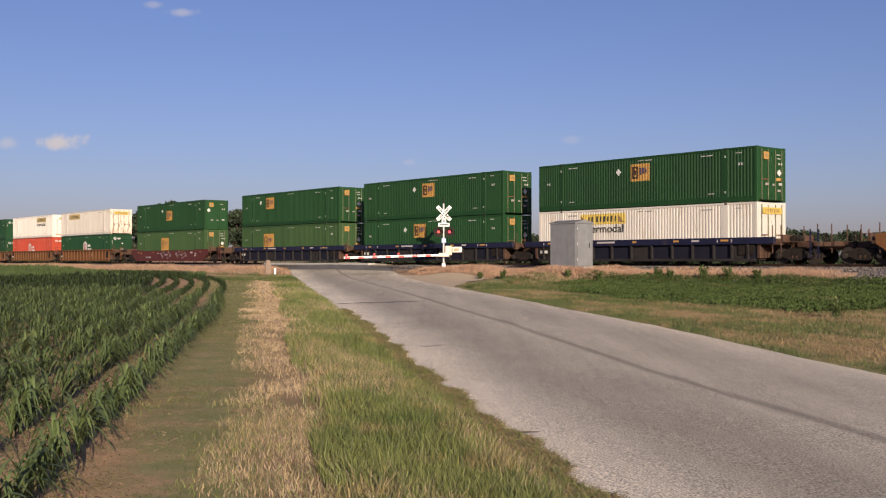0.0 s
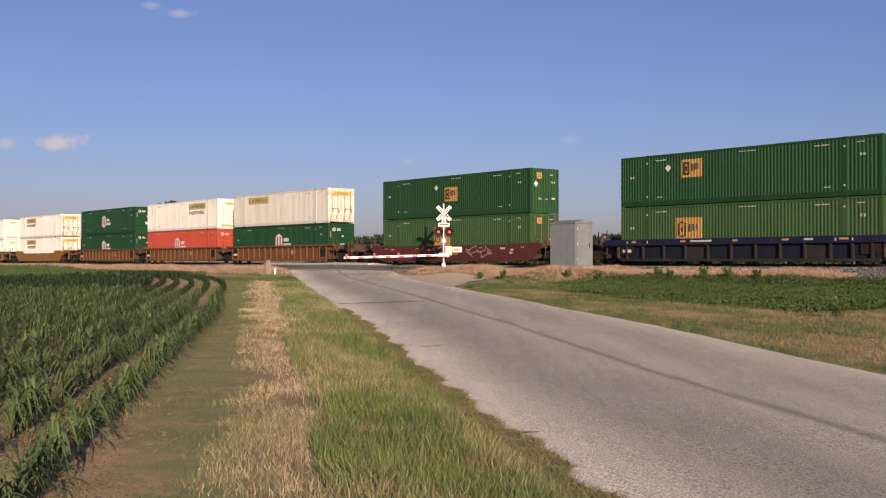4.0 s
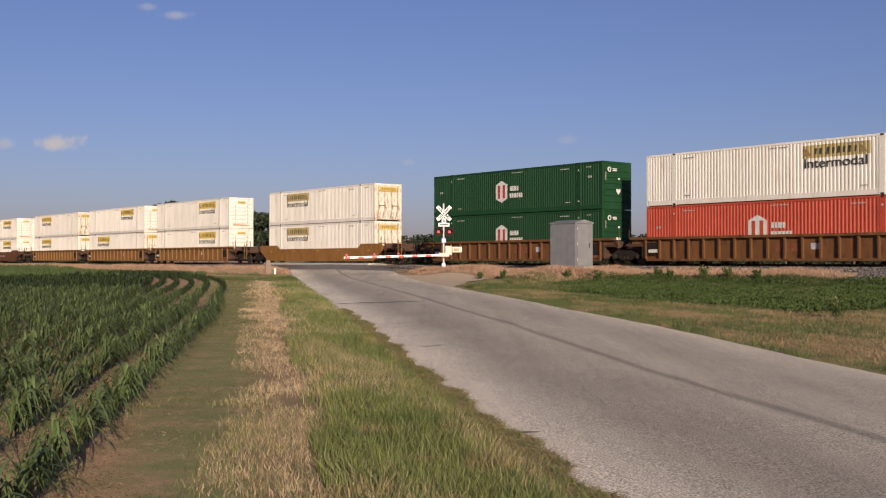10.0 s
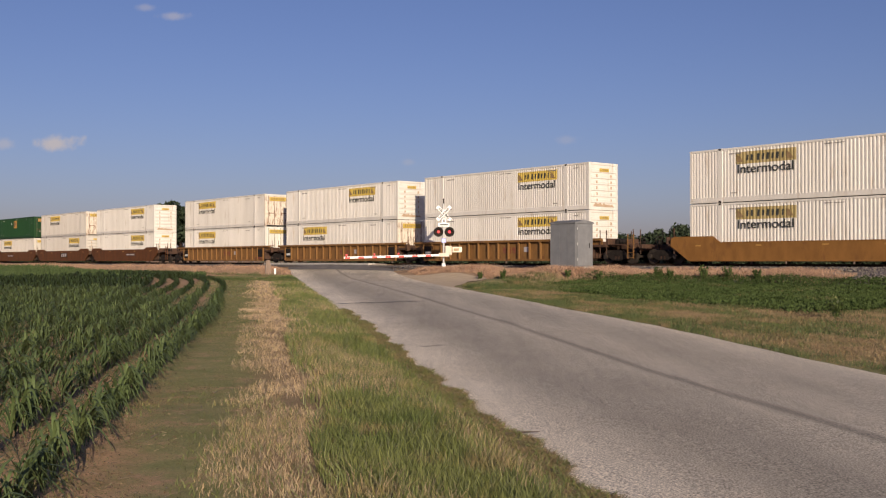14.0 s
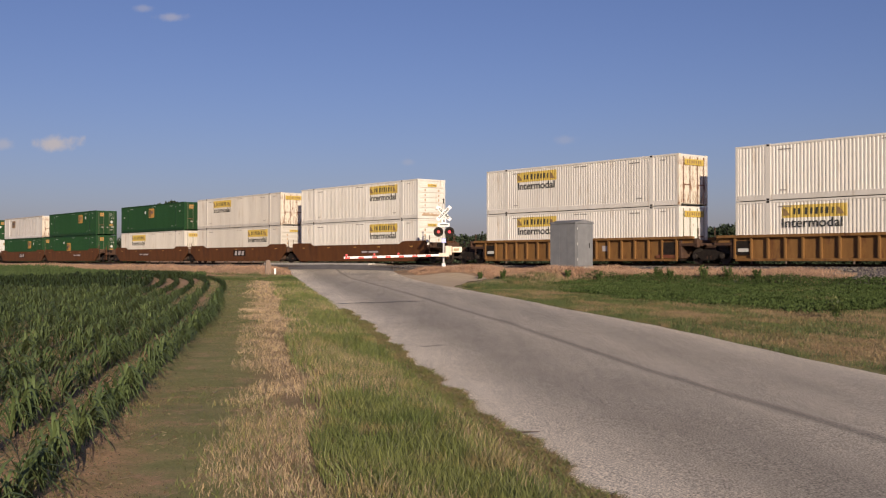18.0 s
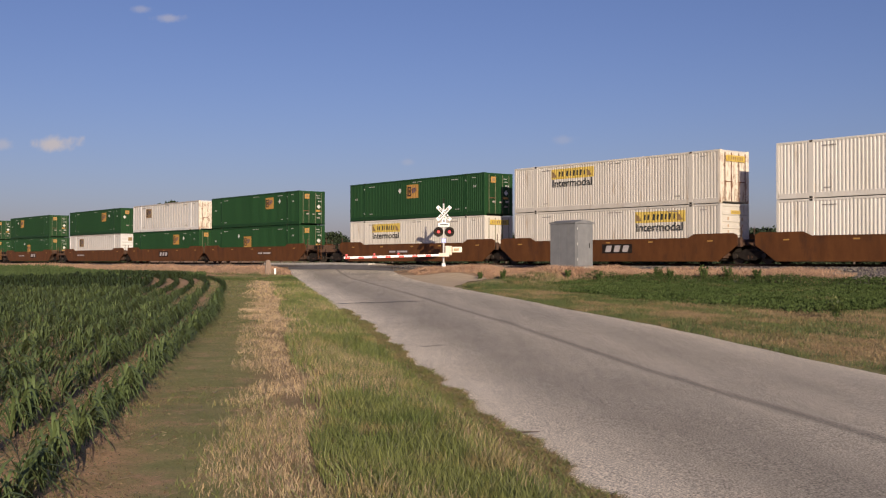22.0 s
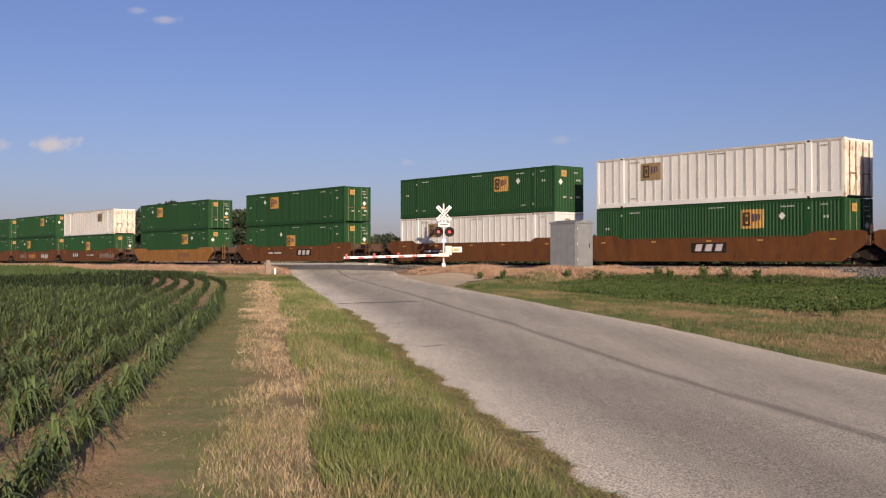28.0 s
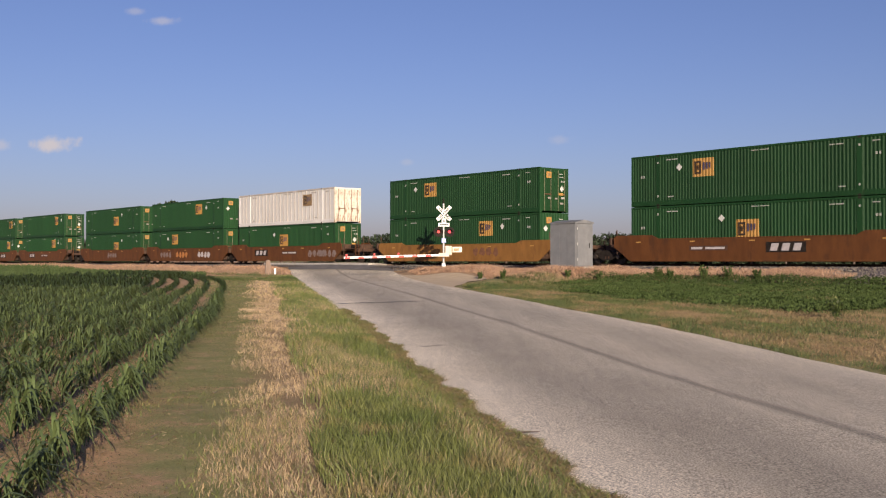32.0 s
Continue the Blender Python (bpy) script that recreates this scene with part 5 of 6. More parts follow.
    for x, z, w, h in ((-5.1, 2.58, 0.8, 0.055), (4.9, 2.58, 0.8, 0.055), (6.95, 2.6, 0.4, 0.05), (0.6, 2.66, 1.1, 0.04), (5.2, 0.5, 0.4, 0.05), (-5.2, 0.5, 0.4, 0.05)):
        part("marking", bar(w * 0.38, h), ink, c, at=pose(x - w * 0.29, y, z))
        part("marking", bar(w * 0.5, h), ink, c, at=pose(x + w * 0.23, y, z))
    if not dark_marks:
        for x, z in ((7.05, 2.0), (-7.2, 1.7)):
            for k in (-0.09, 0.09):
                part("marking", bar(0.1, 0.14), ink, c, at=pose(x + k, y, z))
        for x in (6.1, -6.1):
            for z in (0.55, 2.45):
                part("marking", bar(0.09, 0.11), ink, c, at=pose(x, y - 0.003, z))
    if logo == "square":
        gold = FADED if dark_marks else GOLD
        zl, big = logo_z, (1.3 if paint is GREEN_FADED else 1.0)
        if style == "ribbed":
            sheet, lx = painted_sheet(9 if big > 1 else 7, 0.50 * big, gold), on_rib(logo_x, 9 if big > 1 else 7)
        else:
            sheet, lx = shared("emblem", lambda: B(-0.70, 0.70, -0.006, 0.004, -0.48, 0.48), gold), logo_x
        p = part("emblem", sheet, gold, c, "gold square emblem", at=pose(lx, y, zl))
        for a, z0, w, h, mat in emblem_shapes():
            part("emblem_stroke", shared("emblem_stroke_%d_%d" % (w * 1000, h * 1000), lambda: B(-w / 2, w / 2, -0.005, 0.0, -h / 2, h / 2), mat), mat, p, at=pose(a * big, 0.010 if style == "ribbed" else -0.006, z0 * big))
        if not low and not dark_marks:
            part("placard", shared("placard", lambda: B(-0.145, 0.145, -0.004, 0.004, -0.145, 0.145), DECAL_WHITE), DECAL_WHITE, c, at=pose(logo_x + (1.7 if logo_x > 0.5 else -1.6), y, 2.1, 0, 45, 0))
    elif logo == "band":
        hue = YELLOW_DULL if low else YELLOW
        p = part("emblem", painted_sheet(18, 0.32, hue, 0.24), hue, c, "yellow name band", at=pose(on_rib(logo_x, 18), y, 2.31))
        for x, w, h in ((-0.80, 0.11, 0.30), (-0.60, 0.13, 0.30), (-0.30, 0.15, 0.34), (-0.08, 0.12, 0.30), (0.13, 0.14, 0.34), (0.35, 0.12, 0.30), (0.56, 0.15, 0.34), (0.80, 0.10, 0.30)):
            part("emblem_stroke", shared("band_stroke_%d_%d" % (w * 100, h * 100), lambda: B(-w / 2, w / 2, 0.005, 0.010, -h / 2, h / 2), DECAL_BLACK), DECAL_BLACK, p, at=pose(x * 1.32, 0, 0, 0, 6, 0))
        for x in (-1.5, 1.46):
            part("emblem_stroke", shared("band_corner", lambda: prism([(-0.2, -0.2), (0.2, -0.2), (0.02, 0.05), (-0.2, 0.2)], 0.005, 0.010), FADED), FADED, p, at=pose(x, 0, 0))
        if low != "plain":
            part("lettering", INTERMODAL, DECAL_BLACK, c, at=facing(logo_x, 1.71, y - 0.006))
    elif logo == "hex":
        p = part("emblem", shared("emblem_hex", lambda: prism([(-0.56, -0.46), (0.0, -0.72), (0.56, -0.46), (0.56, 0.46), (0.0, 0.74), (-0.56, 0.46)], -0.006, 0.004), DECAL_WHITE), DECAL_WHITE, c, "white hexagon emblem", at=pose(logo_x, y, 1.46))
        inner = DECAL_RED if paint is not RED else RED
        for x in (-0.24, 0.24):
            part("emblem_stroke", shared("hex_stroke", lambda: B(-0.11, 0.11, -0.011, -0.006, -0.44, 0.44), inner), inner, p, at=pose(x, 0, 0))
        for z, w, x in ((0.18, 0.80, 1.22), (-0.28, 1.25, 1.42)):
            part("emblem_bar", shared("hex_word_%d" % (w * 100), lambda: word_bars(w, 0.30), DECAL_WHITE), DECAL_WHITE, p, at=pose(x, 0, z))
    # end markings
    xm = xe + 0.045
    flat = lambda key, w, h, mat: shared(key, lambda: B(-0.004, 0.004, -w / 2, w / 2, -h / 2, h / 2), mat)
    mark = lambda key, w, h, mat, yy, zz, dx=0.0: part("marking", flat(key, w, h, mat), mat, c, at=pose(xm + dx, yy, zz))
    if paint in (GREEN, GREEN_FADED):
        mark("end_emblem", 0.46, 0.40, END_GOLD, -0.55, 2.42, 0.01)
        mark("end_emblem_inner", 0.26, 0.2, FADED, -0.55, 2.42, 0.016)
        mark("end_bars", 0.13, 0.11, MARK_WHITE, 0.62, 2.02, 0.01)
        mark("end_bars", 0.13, 0.11, MARK_WHITE, 0.84, 2.02, 0.01)
        mark("end_label", 0.3, 0.13, MARK_WHITE, 0.72, 0.95, 0.01)
        mark("end_line", 0.36, 0.05, MARK_WHITE, 0.55, 2.5, 0.01)
        mark("end_stencil", 0.3, 0.12, INK_GREY, -0.5, 0.92, 0.01)
        mark("end_stencil_small", 0.2, 0.1, INK_GREY, 0.1, 0.9, 0.01)
        part("placard", shared("end_placard", lambda: B(-0.004, 0.004, -0.14, 0.14, -0.14, 0.14), DECAL_WHITE), DECAL_WHITE, c, at=pose(xm + 0.01, -0.85 if end == "wall" else 0.62, 1.88 if end == "wall" else 1.55, 45, 0, 0))
        if end == "doors":
            mark("end_line", 0.36, 0.05, MARK_WHITE, 0.6, 2.3, 0.01)
            mark("end_yellow", 0.4, 0.16, END_GOLD, 0.55, 1.2, 0.01)
            mark("end_stencil", 0.3, 0.12, INK_GREY, 0.6, 0.6, 0.01)
    elif paint is GREEN_DK or paint is RED:
        part("emblem", shared("end_disc", lambda: rod(bmesh.new(), (-0.004, 0, 0), (0.004, 0, 0), 0.16, seg=16), DECAL_WHITE), DECAL_WHITE, c, at=pose(xm, -0.75, 2.4))
        part("emblem_stroke", shared("end_disc_inner", lambda: B(-0.003, 0.003, -0.06, 0.06, -0.09, 0.09), paint), paint, c, at=pose(xm + 0.006, -0.75, 2.4))
        mark("end_word", 0.36, 0.07, DECAL_WHITE, -0.28, 2.44)
        mark("end_word", 0.36, 0.07, DECAL_WHITE, -0.28, 2.34)
        if paint is GREEN_DK:
            mark("end_bars", 0.16, 0.12, DECAL_WHITE, 0.1, 1.85)
            mark("end_post", 0.07, 0.5, INK_GREY, -1.08, 2.0)
            part("placard", shared("end_shield", lambda: end_shield(), DECAL_WHITE), DECAL_WHITE, c, at=pose(xm, 0.05, 1.1))
    elif paint is GREY_WHITE and end == "wall":
        mark("end_emblem", 0.46, 0.40, FADED, -0.2, 2.3)
    elif logo == "band":
        if end == "wall":
            for yy in (-0.62, 0.66):
                for k in range(5):
                    part("rust_mark", shared("rust_mark_%d" % k, lambda: B(-0.003, 0.003, -0.05 - 0.01 * k, 0.05, -0.1, 0.06 + 0.02 * (k % 3)), RUST_STAIN), RUST_STAIN, c, at=pose(xe + 0.014, yy, 0.62 + k * 0.37))
            part("rust_patch", shared("rust_patch", lambda: rust_patch(), RUST_STAIN), RUST_STAIN, c, at=pose(xe + 0.006, 0.2, 0.0))
        part("marking", shared("end_band_" + end, lambda: band_end(0.85, 0.17) if end == "doors" else band_end(0.42, 0.1), YELLOW), YELLOW, c, "yellow name band", at=pose(xm, 0, 2.45))
        sc = 1.0 if end == "doors" else 0.5
        for k in range(7):
            part("marking", shared("end_stroke_%d_%d" % (sc * 10, k % 3), lambda: B(-0.003, 0.003, -0.05 * sc, (0.03 + 0.02 * (k % 3)) * sc, -0.10 * sc, 0.10 * sc), FADED), FADED, c, at=pose(xm + 0.006, (-0.6 + k * 0.2) * sc, 2.45))
    return c


PITCH = (L - 0.3) / 79


def on_rib(x, n):
    """The middle of n ribs that lies nearest to x."""
    x0 = -L / 2 + 0.15 + n * PITCH / 2
    return x0 + PITCH * round((x - x0) / PITCH)


def painted_sheet(n, half, material, flat=0.36):
    """Paint on n ribs: a thin sheet that follows them."""
    def make():
        bm = bmesh.new()
        xs = []
        for k in range(n):
            a = (k - n / 2) * PITCH
            sl = PITCH * 0.17
            xs += [(a, 0.024), (a + PITCH * flat, 0.024), (a + PITCH * flat + sl, 0), (a + PITCH - sl, 0)]
        xs.append((n * PITCH / 2, 0.024))
        lo = [bm.verts.new((x, 0.012 + d, -half)) for x, d in xs]
        hi = [bm.verts.new((x, 0.012 + d, half)) for x, d in xs]
        for k in range(len(xs) - 1):
            bm.faces.new((lo[k], lo[k + 1], hi[k + 1], hi[k]))
        return bm
    return shared("painted_sheet_%d_%d_%d" % (n, half * 100, flat * 100), make, material)


def rust_patch():
    """A ragged rusty scrape along the foot of an end wall."""
    pts = [(-1.15, 0.22)]
    for k in range(12):
        pts.append((-1.1 + k * 0.15, 0.3 + 0.13 * abs(math.sin(k * 1.9)) * (1.2 if k < 7 else 0.5)))
    pts.append((0.75, 0.2))
    bm = prism(pts, -0.003, 0.003)
    bmesh.ops.rotate(bm, verts=bm.verts, cent=(0, 0, 0), matrix=Matrix.Rotation(radians(90), 3, "Z"))
    return bm


def door_leaf():
    bm = bmesh.new()
    box(bm, -0.03, 0.03, -0.6, 0.6, 0.12, H - 0.14, 0.01)
    for k in range(4):
        box(bm, 0.025, 0.045, -0.55 + k * 0.29, -0.40 + k * 0.29, 0.2, H - 0.22)
    for z in (0.3, 1.0, 1.8, 2.5):
        box(bm, 0.03, 0.07, -0.62, -0.52, z, z + 0.12)
    return bm


def end_wall():
    """End panel pressed into level ribs, one sheet."""
    pts = [(-0.06, 0.0), (0.0, 0.0), (0.0, 0.16), (-0.03, 0.2)]
    for k in range(6):
        z = 0.42 + k * 0.37
        pts += [(-0.03, z), (0.012, z + 0.04), (0.012, z + 0.2), (-0.03, z + 0.24)]
    pts += [(-0.03, H - 0.16), (0.0, H - 0.12), (0.0, H), (-0.06, H)]
    return prism(pts, -W / 2 + 0.17, W / 2 - 0.17)


def emblem_shapes():
    """Plain dark and indigo blocks inside the gold emblem."""
    return ((-0.50, 0.0, 0.12, 0.70, DECAL_DARK), (-0.16, 0.0, 0.10, 0.70, DECAL_DARK), (-0.33, 0.30, 0.24, 0.10, DECAL_DARK), (-0.33, -0.30, 0.24, 0.10, DECAL_DARK), (-0.33, 0.0, 0.12, 0.26, DECAL_DARK),
            (0.06, 0.06, 0.12, 0.42, DECAL_INDIGO), (0.26, 0.08, 0.12, 0.36, DECAL_INDIGO), (0.45, 0.10, 0.10, 0.30, DECAL_INDIGO))


def upright_end():
    """End panel pressed into upright ribs, one sheet."""
    bm = bmesh.new()
    pts = [(-0.06, -W / 2 + 0.17)]
    n = 9
    p = (W - 0.34) / n
    for k in range(n):
        a = -W / 2 + 0.17 + k * p
        pts += [(-0.03, a), (-0.03, a + 0.35 * p), (0.012, a + 0.5 * p), (0.012, a + 0.85 * p)]
    pts += [(-0.03, W / 2 - 0.17), (-0.06, W / 2 - 0.17)]
    vs = [bm.verts.new((x, y, 0.0)) for x, y in pts]
    f = bm.faces.new(vs)
    ex = bmesh.ops.extrude_face_region(bm, geom=[f])["geom"]
    bmesh.ops.translate(bm, verts=[e for e in ex if isinstance(e, bmesh.types.BMVert)], vec=(0, 0, H))
    bmesh.ops.recalc_face_normals(bm, faces=bm.faces)
    return bm


def end_shield():
    bm = prism([(-0.18, 0.16), (-0.18, -0.02), (0.0, -0.2), (0.18, -0.02), (0.18, 0.16), (0.0, 0.1)], -0.004, 0.004)
    bmesh.ops.rotate(bm, verts=bm.verts, cent=(0, 0, 0), matrix=Matrix.Rotation(radians(90), 3, "Z"))
    return bm


def word_bars(w, h):
    bm = bmesh.new()
    x, k = -w / 2, 0
    while x < w / 2 - 0.05:
        ww = (0.17, 0.13, 0.21, 0.15)[k % 4]
        box(bm, x, min(x + ww, w / 2), -0.006, 0.004, -h / 2, h / 2)
        x += ww + 0.05
        k += 1
    return bm


def band_end(w, h):
    bm = bmesh.new()
    box(bm, -0.004, 0.004, -w, w, -h, h)
    return bm


INTERMODAL = font_mesh("Intermodal", 0.66, DECAL_BLACK, 0.003)
INTERMODAL.transform(Matrix.Diagonal((1.17, 1, 1, 1)))


# ---- well cars ----
def truck(parent, x):
    """A two-axle truck: frame, side frames, springs and two turning wheelsets."""
    t = part("truck", shared("truck_bolster", lambda: box(box(bmesh.new(), -0.25, 0.25, -1.1, 1.1, 0.42, 0.78, 0.03), -0.5, 0.5, -0.3, 0.3, 0.7, 0.95, 0.03), DARK), DARK, parent, "dark steel truck", at=pose(x, 0, 0))
    for y in (-1, 1):
        part("side_frame", shared("side_frame", lambda: side_frame(), DARK), DARK, t, at=pose(0, y * 1.02, 0))
        for k in (-0.12, 0.12):
            part("spring", shared("spring", lambda: rod(bmesh.new(), (0, 0, 0.28), (0, 0, 0.5), 0.075, seg=10), RUST), RUST, t, at=pose(k, y * 1.02, 0))
        for ax in (-0.89, 0.89):
            part("axle_box", shared("axle_box", lambda: rod(bmesh.new(), (0, -0.12, 0), (0, 0.12, 0), 0.14, seg=12), WHEEL), WHEEL, t, at=pose(ax, y * 1.06, 0.42))
    for ax in (-0.89, 0.89):
        w = part("wheelset", shared("wheelset", lambda: wheelset(), WHEEL), WHEEL, t, "worn steel wheels on an axle")
        w.matrix_parent_inverse = pose(ax, 0, 0.42)
        WHEELSETS.append(w)


def side_frame():
    return prism([(-1.12, 0.38), (-1.12, 0.56), (-0.6, 0.66), (-0.3, 0.80), (0.3, 0.80), (0.6, 0.66), (1.12, 0.56), (1.12, 0.38), (0.72, 0.38), (0.32, 0.2), (-0.32, 0.2), (-0.72, 0.38)], -0.07, 0.07)


def wheelset():
    bm = bmesh.new()
    rod(bm, (0, -1.0, 0), (0, 1.0, 0), 0.08, seg=12)
    for y in (-1, 1):
        rod(bm, (0, y * 0.70, 0), (0, y * 0.83, 0), 0.42, seg=28)
        rod(bm, (0, y * 0.68, 0), (0, y * 0.70, 0), 0.45, seg=28)
        rod(bm, (0, y * 0.83, 0), (0, y * 0.86, 0), 0.17, 0.13, 16)
        for k in range(4):
            a = k * math.pi / 2
            rod(bm, (0.25 * math.cos(a), y * 0.83, 0.25 * math.sin(a)), (0.25 * math.cos(a), y * 0.845, 0.25 * math.sin(a)), 0.05, seg=8)
    return bm


def well_unit(car, xc, style, paint, fore, aft, zb, zm, zr, plate=None, graffiti=False):
    """One well: style plain or ribbed; fore/aft: joint or end. zm: sill height amidships, zr: at its ends."""
    ea, ef = (1.15 if aft == "joint" else 1.2), (1.15 if fore == "joint" else 1.2)
    xa, xf = -L / 2 - ea, L / 2 + ef
    yo = 1.46
    sills = []
    for side in (-1, 1):
        if style == "plain":
            pts = [(xa + 1.2, zb), (xf - 1.2, zb), (xf - 0.4, 0.72), (xf, 0.98), (xf, zr - 0.12), (xf - 0.25, zr), (6.45, zr), (5.95, zm), (-5.95, zm), (-6.45, zr), (xa + 0.25, zr), (xa, zr - 0.12), (xa, 0.98), (xa + 0.4, 0.72)]
        else:
            pts = [(xa + 1.3, zb), (xf - 1.3, zb), (xf - 0.9, 0.95), (xf - 0.1, 1.05), (xf - 0.1, zm), (xa + 0.1, zm), (xa + 0.1, 1.05), (xa + 0.9, 0.95)]
        y0, y1 = (-yo, -yo + 0.07) if style == "plain" else (-yo + 0.12, -yo + 0.16)
        if side > 0:
            y0, y1 = -y1, -y0
        web = CAR_WEB if paint is CAR_BLUE else paint
        sill = part("well_side", shared("well_side_%s_%s_%s_%.2f_%d" % (style, fore, aft, zm, side), lambda: prism(pts, y0, y1), web), web, car, at=pose(xc, 0, 0))
        sills.append(sill)
        sy = side * (yo - 0.035)
        if style == "plain":
            part("top_flange", shared("top_flange_%.2f" % zm, lambda: B(-5.9, 5.9, -0.05, 0.05, zm - 0.02, zm + 0.03), paint), paint, sill, at=pose(0, sy, 0))
            part("bottom_flange", shared("bottom_flange_%.2f" % zb, lambda: B(-8.0, 8.0, -0.07, 0.05, zb - 0.03, zb + 0.05, 0.01), paint), paint, sill, at=pose(0, sy, 0))
        else:
            navy = paint is CAR_BLUE
            deep = 0.36 if navy else 0.15
            bars = (-7.5, -6.3, -4.8, -3.3, -1.8, -0.3, 1.2, 2.65, 4.05, 5.45, 6.6, 7.6) if navy else [k - 8.0 for k in range(17)]
            lower = CHARCOAL if navy else paint
            part("top_chord", shared("top_chord_%.2f" % zm, lambda: B(xa + 0.1, xf - 0.1, -0.11, 0.06, zm + 0.02 - deep, zm + 0.02, 0.015), paint), paint, sill, at=pose(0, sy, 0, 0, 0, 0 if side < 0 else 180))
            part("bottom_chord", shared("bottom_chord", lambda: B(xa + 1.25, xf - 1.25, -0.07, 0.08, zb - 0.02, zb + 0.12, 0.015), lower), lower, sill, at=pose(0, sy, 0, 0, 0, 0 if side < 0 else 180))
            for k, x in enumerate(bars):
                if side < 0 or k in (0, len(bars) - 1):
                    part("rib", shared("rib_%.2f" % zm, lambda: prism([(-0.05, zb + 0.1), (0.05, zb + 0.1), (0.05, zm - deep + 0.05), (-0.05, zm - deep + 0.05)], -0.075, 0.06), lower), lower, sill, at=pose(x, sy, 0))
            if navy and side < 0:
                for k, (a, b) in enumerate(zip(bars, bars[1:])):
                    m = CHARCOAL if (k * 7 + int(abs(xc))) % 5 == 0 else CAR_WEB
                    w = b - a - 0.1
                    part("side_panel", shared("side_panel_%d" % (w * 100), lambda: B(-w / 2, w / 2, -0.012, 0.0, zb + 0.13, zm - deep), m), m, sill, at=pose((a + b) / 2, -yo + 0.118, 0))
                for x, w, m in ((-6.9, 0.3, END_GOLD), (-3.4, 0.34, END_GOLD), (-2.2, 1.4, GRAFFITI), (0.0, 0.3, END_GOLD), (3.0, 0.4, END_GOLD), (4.3, 0.5, GRAFFITI), (6.2, 0.5, END_GOLD), (5.75, 0.06, GRAFFITI), (6.65, 0.06, GRAFFITI), (-7.4, 0.06, GRAFFITI), (-5.9, 0.06, GRAFFITI)):
                    part("marking", shared("chord_mark_%d" % (w * 100), lambda: B(-w / 2, w / 2, -0.006, 0.0, -0.05 if w > 0.1 else -0.1, 0.05), m), m, sill, at=pose(x, -yo - 0.076, zm - 0.13))
    part("well_floor", shared("well_floor", lambda: B(-8.2, 8.2, -1.35, 1.35, zb + 0.02, zb + 0.09), DARK), DARK, car, at=pose(xc, 0, 0))
    for sg, kind in ((1, fore), (-1, aft)):
        x = xc + sg * (L / 2 + 0.55)
        turn = pose(x, 0, 0, 0, 0, 0 if sg > 0 else 180)
        plat = part("end_platform", shared("end_platform_" + kind, lambda: end_platform(kind), GRIME), GRIME, car, at=turn)
        if kind == "joint":
            for y in (-1.3, 1.3):
                part("grab_post", shared("grab_post", lambda: rod(bmesh.new(), (0, 0, 0.9), (0, 0, 1.95), 0.025, seg=6), GRIME), GRIME, plat, at=pose(0.75, y, 0))
        else:
            for xx, y in ((0.4, -1.38), (0.9, -1.38), (2.9, -1.3), (3.05, 1.2), (0.5, 1.35)):
                part("grab_post", shared("grab_post_tall", lambda: rod(bmesh.new(), (0, 0, 0.55), (0, 0, 2.0), 0.03, seg=6), GRIME), GRIME, plat, at=pose(xx, y, 0))
            part("ladder", shared("ladder", lambda: ladder(), paint), paint, plat, at=pose(2.75, -1.36, 0))
            part("brake_wheel", shared("brake_wheel", lambda: brake_wheel(), DARK), DARK, plat, at=pose(2.2, 0.6, 1.32))
            part("brake_cylinder", shared("brake_cylinder", lambda: rod(bmesh.new(), (0, -0.35, 1.32), (0, 0.35, 1.32), 0.17, seg=14), DARK), DARK, plat, at=pose(1.3, -0.5, 0))
            part("coupler", shared("coupler", lambda: box(box(bmesh.new(), 2.3, 3.15, -0.1, 0.1, 0.78, 0.96, 0.02), 3.05, 3.42, -0.17, 0.2, 0.72, 1.02, 0.05), RUST), RUST, plat)
            truck(car, xc + sg * (L / 2 + 2.05))
    number = None
    if isinstance(plate, tuple):
        plate, number = plate
    elif plate is not None:
        number = plate - 4.8 if plate > 0 else plate + 4.8
    if plate is not None and style == "plain":
        p = part("name_plate", shared("name_plate", lambda: B(-1.15, 1.15, -0.012, 0.0, -0.27, 0.27), DARK), DARK, sills[0], "dark name plate with three white blocks", at=pose(plate, -yo - 0.003, 0.88))
        for x in (-0.66, 0.0, 0.66):
            part("plate_block", shared("plate_block", lambda: prism([(-0.26, -0.19), (0.16, -0.19), (0.28, 0.19), (-0.14, 0.19)], -0.017, -0.012), GRAFFITI), GRAFFITI, p, at=pose(x, 0, 0))
    if number is not None:
        part("number_plate", shared("number_plate", lambda: B(-1.2, 1.3, -0.005, 0.0, -0.13, 0.13), GRIME), GRIME, sills[0], at=pose(number, -yo - 0.001, 0.86))
        for x, w in ((-0.7, 0.75), (0.5, 1.25)):
            part("number_bar", shared("number_bar_%d" % (w * 100), lambda: B(-w / 2, w / 2, -0.004, 0.0, -0.06, 0.06), GRAFFITI), GRAFFITI, sills[0], at=pose(number + x, -yo - 0.006, 0.86))
    if style == "plain":
        for x in (-3.6, 0.2, 3.4, -7.4, 7.5):
            part("reflector", shared("reflector", lambda: B(-0.17, 0.17, -0.006, 0.0, -0.035, 0.035), END_GOLD), END_GOLD, sills[0], at=pose(x, -yo - 0.003, zm - 0.16))
    else:
        pl = part("data_panel", shared("data_panel", lambda: B(-0.5, 0.5, -0.01, 0.0, -0.36, 0.36), DARK), DARK, sills[0], "black data panel", at=pose(-7.5, -yo + 0.04, 0.85))
